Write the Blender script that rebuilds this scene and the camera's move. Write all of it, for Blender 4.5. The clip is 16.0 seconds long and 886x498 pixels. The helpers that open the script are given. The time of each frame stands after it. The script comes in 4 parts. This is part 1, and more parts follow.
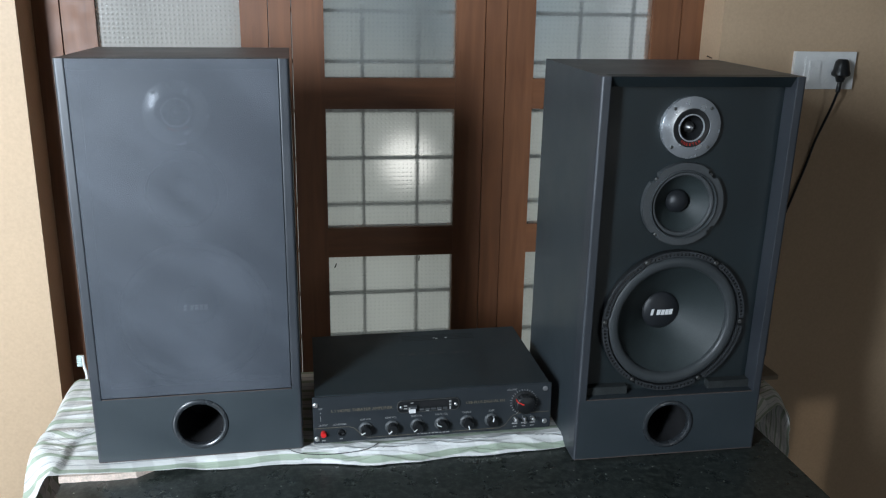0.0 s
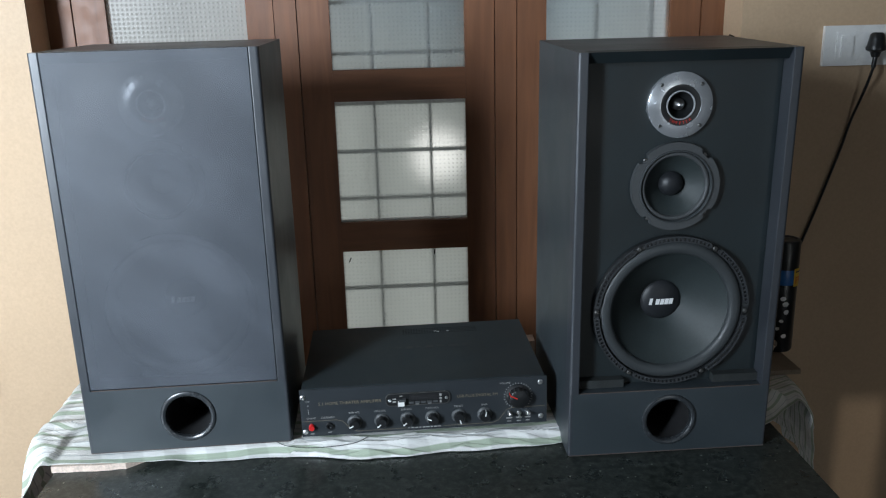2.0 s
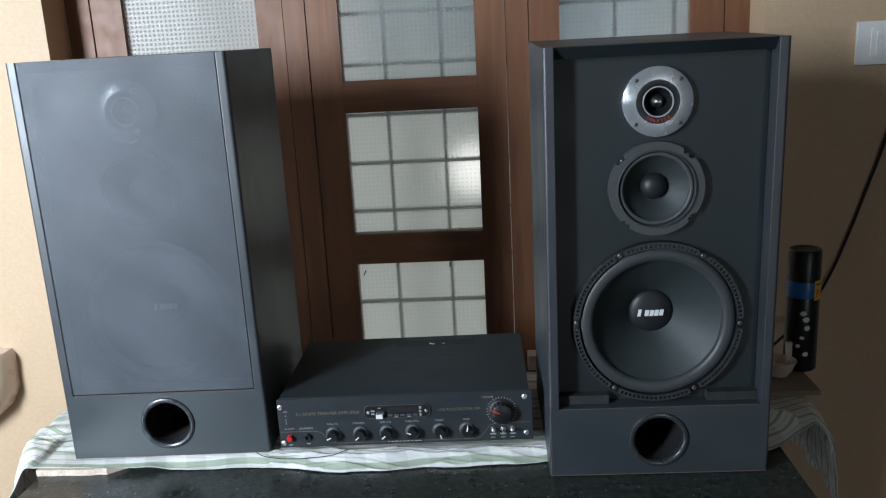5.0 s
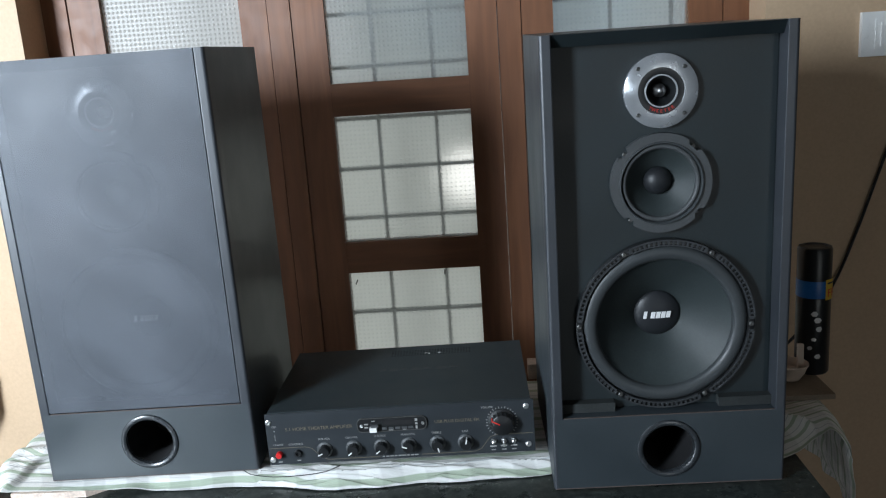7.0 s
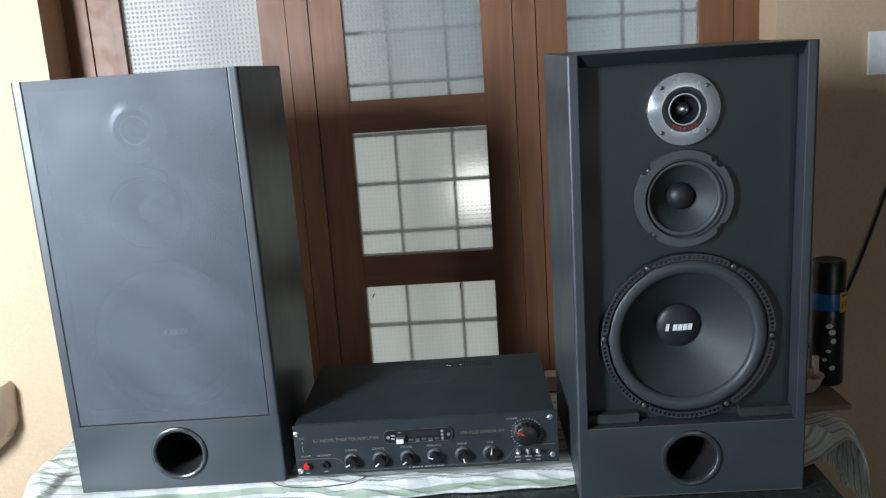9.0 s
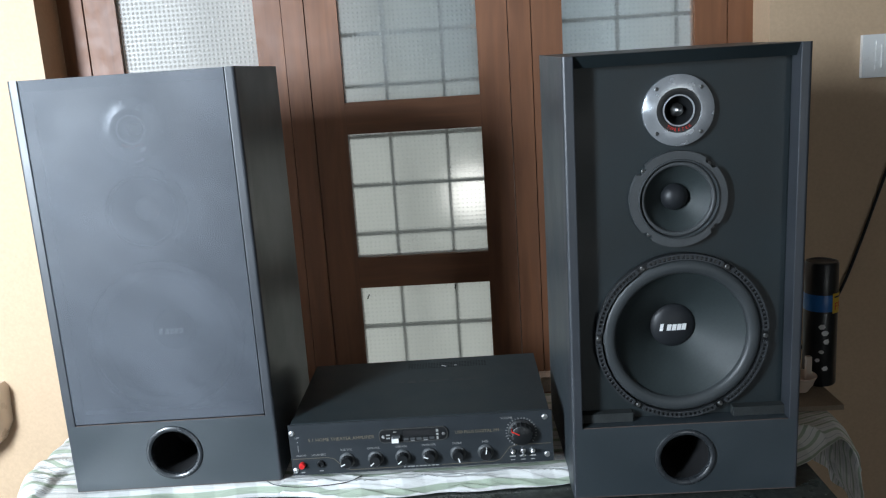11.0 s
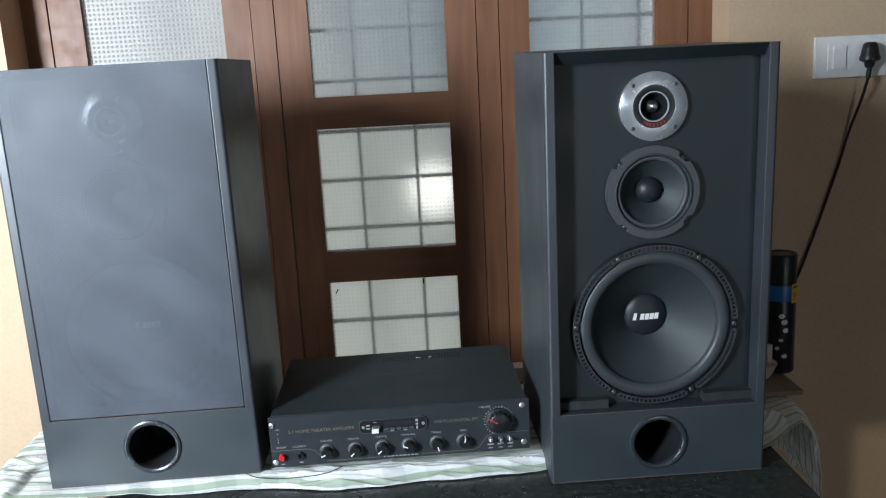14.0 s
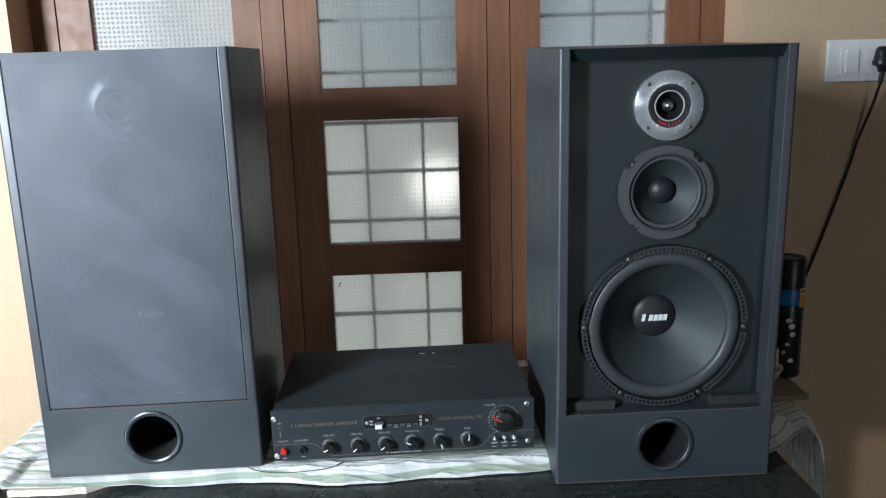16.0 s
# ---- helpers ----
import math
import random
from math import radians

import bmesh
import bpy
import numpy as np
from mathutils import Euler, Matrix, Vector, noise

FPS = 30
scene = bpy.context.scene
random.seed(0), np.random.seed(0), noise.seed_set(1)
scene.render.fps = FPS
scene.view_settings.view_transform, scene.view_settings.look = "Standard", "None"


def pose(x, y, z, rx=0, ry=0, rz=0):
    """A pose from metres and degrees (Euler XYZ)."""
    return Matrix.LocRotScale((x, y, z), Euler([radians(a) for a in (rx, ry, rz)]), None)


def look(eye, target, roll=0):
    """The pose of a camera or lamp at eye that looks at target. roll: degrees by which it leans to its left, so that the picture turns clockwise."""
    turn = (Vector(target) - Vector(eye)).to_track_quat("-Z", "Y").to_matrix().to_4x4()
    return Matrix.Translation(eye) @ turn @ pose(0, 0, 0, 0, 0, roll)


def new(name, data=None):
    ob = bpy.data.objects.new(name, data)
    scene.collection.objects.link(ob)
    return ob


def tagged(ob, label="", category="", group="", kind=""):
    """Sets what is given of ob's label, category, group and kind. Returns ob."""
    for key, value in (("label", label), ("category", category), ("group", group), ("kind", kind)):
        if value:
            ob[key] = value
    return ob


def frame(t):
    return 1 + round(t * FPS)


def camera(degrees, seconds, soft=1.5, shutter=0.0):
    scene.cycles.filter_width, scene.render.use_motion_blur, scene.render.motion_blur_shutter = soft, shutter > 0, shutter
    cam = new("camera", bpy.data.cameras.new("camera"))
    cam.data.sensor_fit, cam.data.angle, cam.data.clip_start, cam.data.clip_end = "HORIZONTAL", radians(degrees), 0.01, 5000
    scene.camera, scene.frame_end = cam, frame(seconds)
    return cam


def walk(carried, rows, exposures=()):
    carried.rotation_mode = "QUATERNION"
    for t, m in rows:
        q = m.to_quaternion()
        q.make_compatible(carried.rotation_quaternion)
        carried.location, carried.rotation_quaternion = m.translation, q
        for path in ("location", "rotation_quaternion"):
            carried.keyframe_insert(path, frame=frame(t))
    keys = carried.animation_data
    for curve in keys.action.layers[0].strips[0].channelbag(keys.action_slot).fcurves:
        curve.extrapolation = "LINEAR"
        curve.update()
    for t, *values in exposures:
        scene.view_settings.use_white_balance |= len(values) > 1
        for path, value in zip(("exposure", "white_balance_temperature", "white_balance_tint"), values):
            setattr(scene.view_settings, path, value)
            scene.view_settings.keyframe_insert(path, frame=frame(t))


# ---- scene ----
cam = camera(55.6, 16.0, soft=1.2)
METRES, EYE, TILT, LEAN, TURN = 0.68, 1.55, 0.0, 0.0, -9.0
ROWS = [
    (0.0, 0.0, 0.0, 0.0, 0.26, -16.07, -0.92),
    (0.5, 0.0585, 0.0039, -0.0071, 0.44, -15.91, -0.65),
    (1.0, 0.1018, 0.0135, -0.0208, 2.83, -15.87, 0.04),
    (1.5, 0.165, 0.0252, -0.0313, 3.4, -15.86, 0.44),
    (2.0, 0.233, 0.0556, -0.0472, 5.41, -15.9, 1.32),
    (2.5, 0.3066, 0.0867, -0.0611, 6.16, -15.86, 1.65),
    (3.0, 0.3554, 0.1035, -0.0716, 7.66, -15.83, 2.21),
    (3.5, 0.3982, 0.1161, -0.0804, 10.22, -15.81, 2.2),
    (4.0, 0.458, 0.1195, -0.0855, 11.04, -15.46, 2.67),
    (4.5, 0.5057, 0.1391, -0.0992, 11.71, -14.66, 2.66),
    (7.0, 0.4835, 0.2349, -0.1632, 11.2, -13.03, 3.78),
    (7.5, 0.4334, 0.2758, -0.1711, 11.0, -12.95, 3.94),
    (8.0, 0.4173, 0.2586, -0.166, 10.87, -12.94, 4.15),
    (8.5, 0.4216, 0.206, -0.1526, 10.75, -12.4, 4.38),
    (9.0, 0.4224, 0.182, -0.1488, 10.82, -12.1, 3.79),
    (11.5, 0.4184, 0.1656, -0.1578, 10.38, -11.83, 3.56),
    (12.0, 0.4154, 0.1527, -0.161, 9.99, -11.79, 3.49),
    (12.5, 0.413, 0.1404, -0.1653, 8.67, -11.82, 3.46),
    (13.0, 0.3914, 0.1325, -0.162, 7.97, -11.76, 3.62),
    (13.5, 0.3659, 0.126, -0.1621, 6.86, -12.2, 3.24),
    (14.0, 0.3452, 0.1249, -0.1601, 6.71, -12.12, 2.92),
    (14.5, 0.3357, 0.13, -0.1573, 6.77, -12.0, 2.3),
    (15.0, 0.3341, 0.1382, -0.1603, 6.76, -12.34, 2.04),
    (15.5, 0.3353, 0.1442, -0.1642, 6.65, -12.56, 2.21),
    (16.0, 0.3146, 0.1423, -0.1609, 6.74, -12.49, 1.54),
]
EXPOSURES = [(0.0, -0.48), (2.0, -0.45), (4.5, -0.40), (7.0, -0.20), (9.0, -0.08), (16.0, -0.07)]
walk(cam, [(t, pose(0, 0, EYE, TILT, LEAN, TURN) @ pose(METRES * x, METRES * y, METRES * z, 90 + pitch, roll, yaw)) for t, x, y, z, yaw, pitch, roll in ROWS], EXPOSURES)

# ---- light ----
world = bpy.data.worlds.new("sky")
scene.world = world
world.use_nodes = True
wn = world.node_tree
sky = wn.nodes.new("ShaderNodeTexSky")
sky.sky_type, sky.sun_disc, sky.sun_elevation, sky.sun_rotation = "NISHITA", False, radians(40), radians(180)
wn.links.new(sky.outputs[0], wn.nodes["Background"].inputs[0])
wn.nodes["Background"].inputs[1].default_value = 0.1


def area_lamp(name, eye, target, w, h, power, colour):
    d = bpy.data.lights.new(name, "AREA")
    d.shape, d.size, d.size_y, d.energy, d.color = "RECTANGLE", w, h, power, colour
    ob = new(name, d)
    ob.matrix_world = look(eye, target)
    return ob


# daylight from the left as the shadows show; spread narrowed to dim the right wall
daylight = area_lamp("left_daylight", (-1.46, -0.60, 1.74), (-1.46, 0.42, 1.50), 0.5, 0.95, 146, (0.765, 0.88, 1.0))
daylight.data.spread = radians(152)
# unseen fill lamp, added at the rear right to lift shaded sides
area_lamp("rear_fill", (2.5, -6.05, 1.05), (0.5, 1.3, 1.1), 0.8, 1.8, 32, (0.86, 0.94, 1.0))

# sun through a ceiling opening, added to shape the bright wall patch
sun_data = bpy.data.lights.new("sun", "SUN")
sun_data.energy, sun_data.angle, sun_data.color = 0.5, radians(0.6), (1.0, 0.95, 0.88)
new("sun", sun_data).matrix_world = look((1.238, -1.26, 3.20), (1.238, 1.84, 0.57))

# ---- materials ----


def material(name, base, rough=0.5, metal=0.0, vary=0.12, scale=30.0, fine=400.0, bump=0.05, spec=0.5, **more):
    """A procedural surface: two scales of noise in colour, gloss and relief."""
    m = bpy.data.materials.new(name)
    m.use_nodes = True
    nt = m.node_tree
    n, l = nt.nodes, nt.links
    b = n["Principled BSDF"]
    co = n.new("ShaderNodeTexCoord")
    big, small = n.new("ShaderNodeTexNoise"), n.new("ShaderNodeTexNoise")
    for tex, s, d in ((big, scale, 5), (small, fine, 2)):
        tex.inputs["Scale"].default_value, tex.inputs["Detail"].default_value = s, d
        l.new(co.outputs["Object"], tex.inputs["Vector"])
    add = n.new("ShaderNodeMath")
    add.operation = "ADD"
    l.new(big.outputs["Fac"], add.inputs[0]), l.new(small.outputs["Fac"], add.inputs[1])
    ramp = n.new("ShaderNodeMapRange")
    ramp.inputs["From Min"].default_value, ramp.inputs["From Max"].default_value = 0.6, 1.4
    ramp.inputs["To Min"].default_value, ramp.inputs["To Max"].default_value = 1 - vary, 1 + vary
    l.new(add.outputs[0], ramp.inputs["Value"])
    mul = n.new("ShaderNodeVectorMath")
    mul.operation = "SCALE"
    mul.inputs[0].default_value = base
    l.new(ramp.outputs[0], mul.inputs["Scale"])
    l.new(mul.outputs[0], b.inputs["Base Color"])
    rr = n.new("ShaderNodeMapRange")
    rr.inputs["From Min"].default_value, rr.inputs["From Max"].default_value = 0.3, 0.7
    rr.inputs["To Min"].default_value, rr.inputs["To Max"].default_value = max(rough - 0.06, 0.02), min(rough + 0.06, 1)
    l.new(big.outputs["Fac"], rr.inputs["Value"])
    l.new(rr.outputs[0], b.inputs["Roughness"])
    b.inputs["Metallic"].default_value = metal
    b.inputs["Specular IOR Level"].default_value = spec
    if bump:
        bp = n.new("ShaderNodeBump")
        bp.inputs["Strength"].default_value, bp.inputs["Distance"].default_value = bump, 0.002
        l.new(small.outputs["Fac"], bp.inputs["Height"])
        l.new(bp.outputs[0], b.inputs["Normal"])
    for key, value in more.items():
        b.inputs[key.replace("_", " ")].default_value = value
    return m


def tree(m):
    return m.node_tree.nodes, m.node_tree.links, m.node_tree.nodes["Principled BSDF"]


def wood(name, dark, light, axis):
    """Stained wood with the grain along one axis ('X' or 'Z')."""
    m = material(name, light, 0.52, bump=0.06)
    n, l, b = tree(m)
    co, mp = n.new("ShaderNodeTexCoord"), n.new("ShaderNodeMapping")
    mp.inputs["Scale"].default_value = (1.2, 14, 14) if axis == "X" else (14, 14, 1.2)
    info, off = n.new("ShaderNodeObjectInfo"), n.new("ShaderNodeVectorMath")
    off.operation = "ADD"
    l.new(co.outputs["Object"], off.inputs[0]), l.new(info.outputs["Random"], off.inputs[1])
    l.new(off.outputs[0], mp.inputs["Vector"])
    grain = n.new("ShaderNodeTexNoise")
    grain.inputs["Scale"].default_value, grain.inputs["Detail"].default_value, grain.inputs["Distortion"].default_value = 4.0, 8, 0.6
    l.new(mp.outputs[0], grain.inputs["Vector"])
    ramp = n.new("ShaderNodeValToRGB")
    ramp.color_ramp.elements[0].position, ramp.color_ramp.elements[1].position = 0.3, 0.72
    ramp.color_ramp.elements[0].color, ramp.color_ramp.elements[1].color = (*dark, 1), (*light, 1)
    l.new(grain.outputs["Fac"], ramp.inputs["Fac"])
    l.new(ramp.outputs[0], b.inputs["Base Color"])
    return m


VINYL = material("black_vinyl", (0.0260, 0.0360, 0.0425), 0.45, vary=0.18, scale=9, fine=900, bump=0.06, spec=1.0)
EDGING = material("grey_edging", (0.034, 0.039, 0.047), 0.42, vary=0.1, scale=14, fine=700, bump=0.03, spec=0.9)
BAFFLE = material("black_baffle", (0.0062, 0.0132, 0.0158), 0.52, vary=0.45, scale=7, fine=800, bump=0.06, spec=0.8)
RUBBER = material("black_rubber", (0.045, 0.051, 0.054), 0.45, vary=0.1, scale=30, fine=500, bump=0.02)
GASKET = material("grey_gasket", (0.032, 0.035, 0.038), 0.55, vary=0.25, scale=60, bump=0.1)
PORT = material("glossy_black_plastic", (0.030, 0.034, 0.038), 0.26, vary=0.1, bump=0.01, spec=0.8)
CONE = material("black_paper_cone", (0.025, 0.034, 0.035), 0.58, vary=0.2, scale=20, fine=300, bump=0.03)
DUSTY = material("dusty_black", (0.022, 0.026, 0.026), 0.7, vary=0.5, scale=45, fine=500, bump=0.05)
DOME = material("black_dome", (0.015, 0.017, 0.02), 0.48, vary=0.15, scale=30, bump=0.02)
DRIVER_GREY = material("grey_driver_frame", (0.062, 0.067, 0.070), 0.5, vary=0.12, scale=60, bump=0.05)
BLACK = material("black_plastic", (0.012, 0.013, 0.014), 0.35, vary=0.1, bump=0.02)
# near-black for dark things, and for shade painted inside holes
VOID = material("black_and_hole_shade", (0.006, 0.006, 0.007), 0.8, bump=0)
ALU = material("spun_aluminium", (0.62, 0.65, 0.68), 0.24, 0.7, vary=0.06, scale=50, bump=0.0, Anisotropic=0.7, Anisotropic_Rotation=0.25)
n, l, b = tree(ALU)
tang = n.new("ShaderNodeTangent")
tang.direction_type, tang.axis = "RADIAL", "Y"
l.new(tang.outputs[0], b.inputs["Tangent"])
DULL_STEEL = material("dull_steel", (0.13, 0.13, 0.125), 0.5, 0.8, vary=0.2, scale=200, bump=0.05)
CHROME = material("steel", (0.6, 0.6, 0.6), 0.34, 1.0, vary=0.1, scale=200, bump=0)
SATIN = material("satin_silver", (0.5, 0.52, 0.54), 0.5, 0.5, vary=0.05, bump=0)
RED = material("red_print", (0.65, 0.03, 0.02), 0.5, bump=0)
REDBUTTON = material("red_button", (0.55, 0.02, 0.02), 0.3, bump=0)
WHITE_PRINT = material("white_print", (0.8, 0.8, 0.8), 0.5, bump=0)
GREY_PRINT = material("grey_print", (0.33, 0.33, 0.32), 0.5, bump=0)
GOLD_PRINT = material("gold_print", (0.17, 0.145, 0.10), 0.45, bump=0)
AMP_PAINT = material("black_powder_coat", (0.024, 0.034, 0.038), 0.5, vary=0.25, scale=14, fine=1500, bump=0.1, spec=0.35)
AMP_FRONT = material("black_front_panel", (0.025, 0.030, 0.0345), 0.38, vary=0.15, scale=25, fine=900, bump=0.04)
CHIP = material("worn_chipboard", (0.10, 0.075, 0.066), 0.8, vary=0.4, scale=90, bump=0.3)
WALL = material("cream_wall_paint", (0.515, 0.368, 0.238), 0.62, vary=0.08, scale=3.5, fine=160, bump=0.06)
# unseen walls, ceiling and floor: tones chosen to hold down bounced light
PALE = material("grey_wall_paint", (0.27, 0.285, 0.30), 0.7, vary=0.05, scale=3, fine=160, bump=0.05)
CEIL = material("grey_ceiling_paint", (0.34, 0.34, 0.34), 0.8, vary=0.04, scale=4, bump=0.05)
FLOOR = material("floor_tile", (0.12, 0.115, 0.11), 0.35, vary=0.15, scale=6, bump=0.02)
WOOD_V = wood("stained_wood_upright", (0.146, 0.057, 0.025), (0.218, 0.089, 0.039), "Z")
WOOD_H = wood("stained_wood_cross", (0.146, 0.057, 0.025), (0.218, 0.089, 0.039), "X")
IRON = material("grey_iron", (0.06, 0.066, 0.07), 0.55, 0.2, vary=0.2, scale=60, bump=0.1)
WHITE_PLASTIC = material("white_plastic", (0.78, 0.78, 0.76), 0.3, vary=0.03, bump=0)
CERAMIC = material("beige_ceramic", (0.68, 0.565, 0.465), 0.3, vary=0.02, bump=0)
PLASTER = material("pale_chipped_board", (0.62, 0.50, 0.42), 0.8, vary=0.3, scale=50, fine=300, bump=0.4)
CARD = material("brown_cardboard", (0.27, 0.215, 0.16), 0.8, vary=0.25, scale=40, bump=0.1)
TABLEWOOD = material("brown_table_wood", (0.12, 0.07, 0.04), 0.6, vary=0.3, scale=20, bump=0.1)
BLUE = material("blue_band", (0.02, 0.14, 0.42), 0.35, bump=0)
YELLOW = material("yellow_sticker", (0.72, 0.48, 0.05), 0.5, bump=0)
TEAL = material("teal_bristles", (0.58, 0.70, 0.66), 0.6, bump=0.1)

# black granite: dark mineral ground with pale green and white flecks, polished
GRANITE = material("black_granite", (0.02, 0.024, 0.022), 0.30, vary=0.4, scale=25, fine=260, bump=0.015)
n, l, b = tree(GRANITE)
co = n.new("ShaderNodeTexCoord")
fleck, patch = n.new("ShaderNodeTexVoronoi"), n.new("ShaderNodeTexNoise")
fleck.inputs["Scale"].default_value = 80
patch.inputs["Scale"].default_value, patch.inputs["Detail"].default_value, patch.inputs["Roughness"].default_value = 85, 9, 0.80
l.new(co.outputs["Object"], fleck.inputs["Vector"]), l.new(co.outputs["Object"], patch.inputs["Vector"])
ramp = n.new("ShaderNodeValToRGB")
ramp.color_ramp.elements[0].position, ramp.color_ramp.elements[0].color = 0.45, (0.013, 0.017, 0.0155, 1)
ramp.color_ramp.elements[1].position, ramp.color_ramp.elements[1].color = 0.76, (0.092, 0.104, 0.092, 1)
l.new(patch.outputs["Fac"], ramp.inputs["Fac"])
fr = n.new("ShaderNodeMapRange")
fr.inputs["From Min"].default_value, fr.inputs["From Max"].default_value = 0.16, 0.05
l.new(fleck.outputs["Distance"], fr.inputs["Value"])
pick = n.new("ShaderNodeMath")
pick.operation = "MULTIPLY"
sep = n.new("ShaderNodeSeparateColor")
l.new(fleck.outputs["Color"], sep.inputs[0])
gate = n.new("ShaderNodeMath")
gate.operation, gate.inputs[1].default_value = "GREATER_THAN", 0.74
l.new(sep.outputs[0], gate.inputs[0])
l.new(fr.outputs[0], pick.inputs[0]), l.new(gate.outputs[0], pick.inputs[1])
mix = n.new("ShaderNodeMix")
mix.data_type = "RGBA"
mix.inputs[7].default_value = (0.32, 0.34, 0.29, 1)
l.new(pick.outputs[0], mix.inputs[0]), l.new(ramp.outputs[0], mix.inputs[6])
l.new(mix.outputs[2], b.inputs["Base Color"])

# speaker cloth: fine dark mesh that lets a little light through
CLOTH_MESH = material("grille_cloth", (0.063, 0.074, 0.090), 0.6, vary=0.5, scale=7, fine=3500, bump=0.0, spec=1.0)
n, l, b = tree(CLOTH_MESH)
co, mp, dent = n.new("ShaderNodeTexCoord"), n.new("ShaderNodeMapping"), n.new("ShaderNodeTexNoise")
turn = n.new("ShaderNodeMapping")
turn.inputs["Rotation"].default_value, mp.inputs["Scale"].default_value = (0, radians(52), 0), (4.4, 1.6, 1.5)
dent.inputs["Scale"].default_value, dent.inputs["Detail"].default_value, dent.inputs["Roughness"].default_value = 1.1, 2, 0.4
l.new(co.outputs["Object"], turn.inputs["Vector"]), l.new(turn.outputs[0], mp.inputs["Vector"]), l.new(mp.outputs[0], dent.inputs["Vector"])
bp = n.new("ShaderNodeBump")
bp.inputs["Strength"].default_value, bp.inputs["Distance"].default_value = 0.75, 0.010
l.new(dent.outputs["Fac"], bp.inputs["Height"]), l.new(bp.outputs[0], b.inputs["Normal"])
# smears: dust marks, with the slanting crease's light and shade painted in
smear, sm = n.new("ShaderNodeTexNoise"), n.new("ShaderNodeMapRange")
smear.inputs["Scale"].default_value, smear.inputs["Detail"].default_value, smear.inputs["Roughness"].default_value = 2.6, 7, 0.62
sm.inputs["From Min"].default_value, sm.inputs["From Max"].default_value = 0.40, 0.68
sm.interpolation_type = "SMOOTHSTEP"
l.new(mp.outputs[0], smear.inputs["Vector"]), l.new(smear.outputs["Fac"], sm.inputs["Value"])
dust_and_crease = n.new("ShaderNodeMix")
dust_and_crease.data_type = "RGBA"
dust_and_crease.inputs[6].default_value, dust_and_crease.inputs[7].default_value = (0.049, 0.061, 0.079, 1), (0.088, 0.103, 0.127, 1)
l.new(sm.outputs[0], dust_and_crease.inputs[0]), l.new(dust_and_crease.outputs[2], b.inputs["Base Color"])
clear, blend = n.new("ShaderNodeBsdfTransparent"), n.new("ShaderNodeMixShader")
blend.inputs[0].default_value = 0.38
l.new(b.outputs[0], blend.inputs[1]), l.new(clear.outputs[0], blend.inputs[2])
l.new(blend.outputs[0], n["Material Output"].inputs["Surface"])

# patterned glass: rows of small raised pips
GLASS = bpy.data.materials.new("pip_glass")
GLASS.use_nodes = True
n, l, b = tree(GLASS)
b.inputs["Base Color"].default_value = (0.93, 0.96, 0.95, 1)
b.inputs["Transmission Weight"].default_value, b.inputs["Roughness"].default_value, b.inputs["IOR"].default_value = 1.0, 0.30, 1.22
co, sepx = n.new("ShaderNodeTexCoord"), n.new("ShaderNodeSeparateXYZ")
l.new(co.outputs["Object"], sepx.inputs[0])
waves = []
for axis in (0, 2):
    k, s = n.new("ShaderNodeMath"), n.new("ShaderNodeMath")
    k.operation, k.inputs[1].default_value, s.operation = "MULTIPLY", math.pi / 0.0098, "SINE"
    l.new(sepx.outputs[axis], k.inputs[0]), l.new(k.outputs[0], s.inputs[0])
    waves.append(s)
prod = n.new("ShaderNodeMath")
prod.operation = "MULTIPLY"
l.new(waves[0].outputs[0], prod.inputs[0]), l.new(waves[1].outputs[0], prod.inputs[1])
bp = n.new("ShaderNodeBump")
pip = n.new("ShaderNodeMath")
pip.operation = "MULTIPLY"
square = n.new("ShaderNodeMath")
square.operation = "MULTIPLY"
l.new(prod.outputs[0], square.inputs[0]), l.new(prod.outputs[0], square.inputs[1])
l.new(square.outputs[0], pip.inputs[0]), l.new(square.outputs[0], pip.inputs[1])
# each pip is coloured darker, painting the shading its refraction would give
pip_shade = n.new("ShaderNodeMix")
pip_shade.data_type = "RGBA"
pip_shade.inputs[6].default_value, pip_shade.inputs[7].default_value = (0.96, 0.97, 0.96, 1), (0.86, 0.88, 0.89, 1)
l.new(pip.outputs[0], pip_shade.inputs[0]), l.new(pip_shade.outputs[2], b.inputs["Base Color"])
bp.inputs["Strength"].default_value, bp.inputs["Distance"].default_value = 1.0, 0.0011
l.new(pip.outputs[0], bp.inputs["Height"]), l.new(bp.outputs[0], b.inputs["Normal"])
# a translucent share scatters the daylight behind it and greys the bars
veil, dusty = n.new("ShaderNodeBsdfTranslucent"), n.new("ShaderNodeMixShader")
veil.inputs["Color"].default_value, dusty.inputs[0].default_value = (0.85, 0.88, 0.86, 1), 0.18
l.new(b.outputs[0], dusty.inputs[1]), l.new(veil.outputs[0], dusty.inputs[2])
l.new(dusty.outputs[0], n["Material Output"].inputs["Surface"])

# striped cotton: white with green-grey bands across its length
COTTON = material("striped_cotton", (0.8, 0.8, 0.78), 0.85, vary=0.04, scale=30, fine=1500, bump=0.15)
n, l, b = tree(COTTON)
uv, sepu = n.new("ShaderNodeUVMap"), n.new("ShaderNodeSeparateXYZ")
wob = n.new("ShaderNodeTexNoise")
wob.inputs["Scale"].default_value = 6
l.new(uv.outputs[0], sepu.inputs[0]), l.new(uv.outputs[0], wob.inputs["Vector"])
base_v, rep = n.new("ShaderNodeMath"), n.new("ShaderNodeMath")
base_v.operation, base_v.inputs[1].default_value = "MULTIPLY_ADD", 0.004
l.new(wob.outputs["Fac"], base_v.inputs[0]), l.new(sepu.outputs[1], base_v.inputs[2])
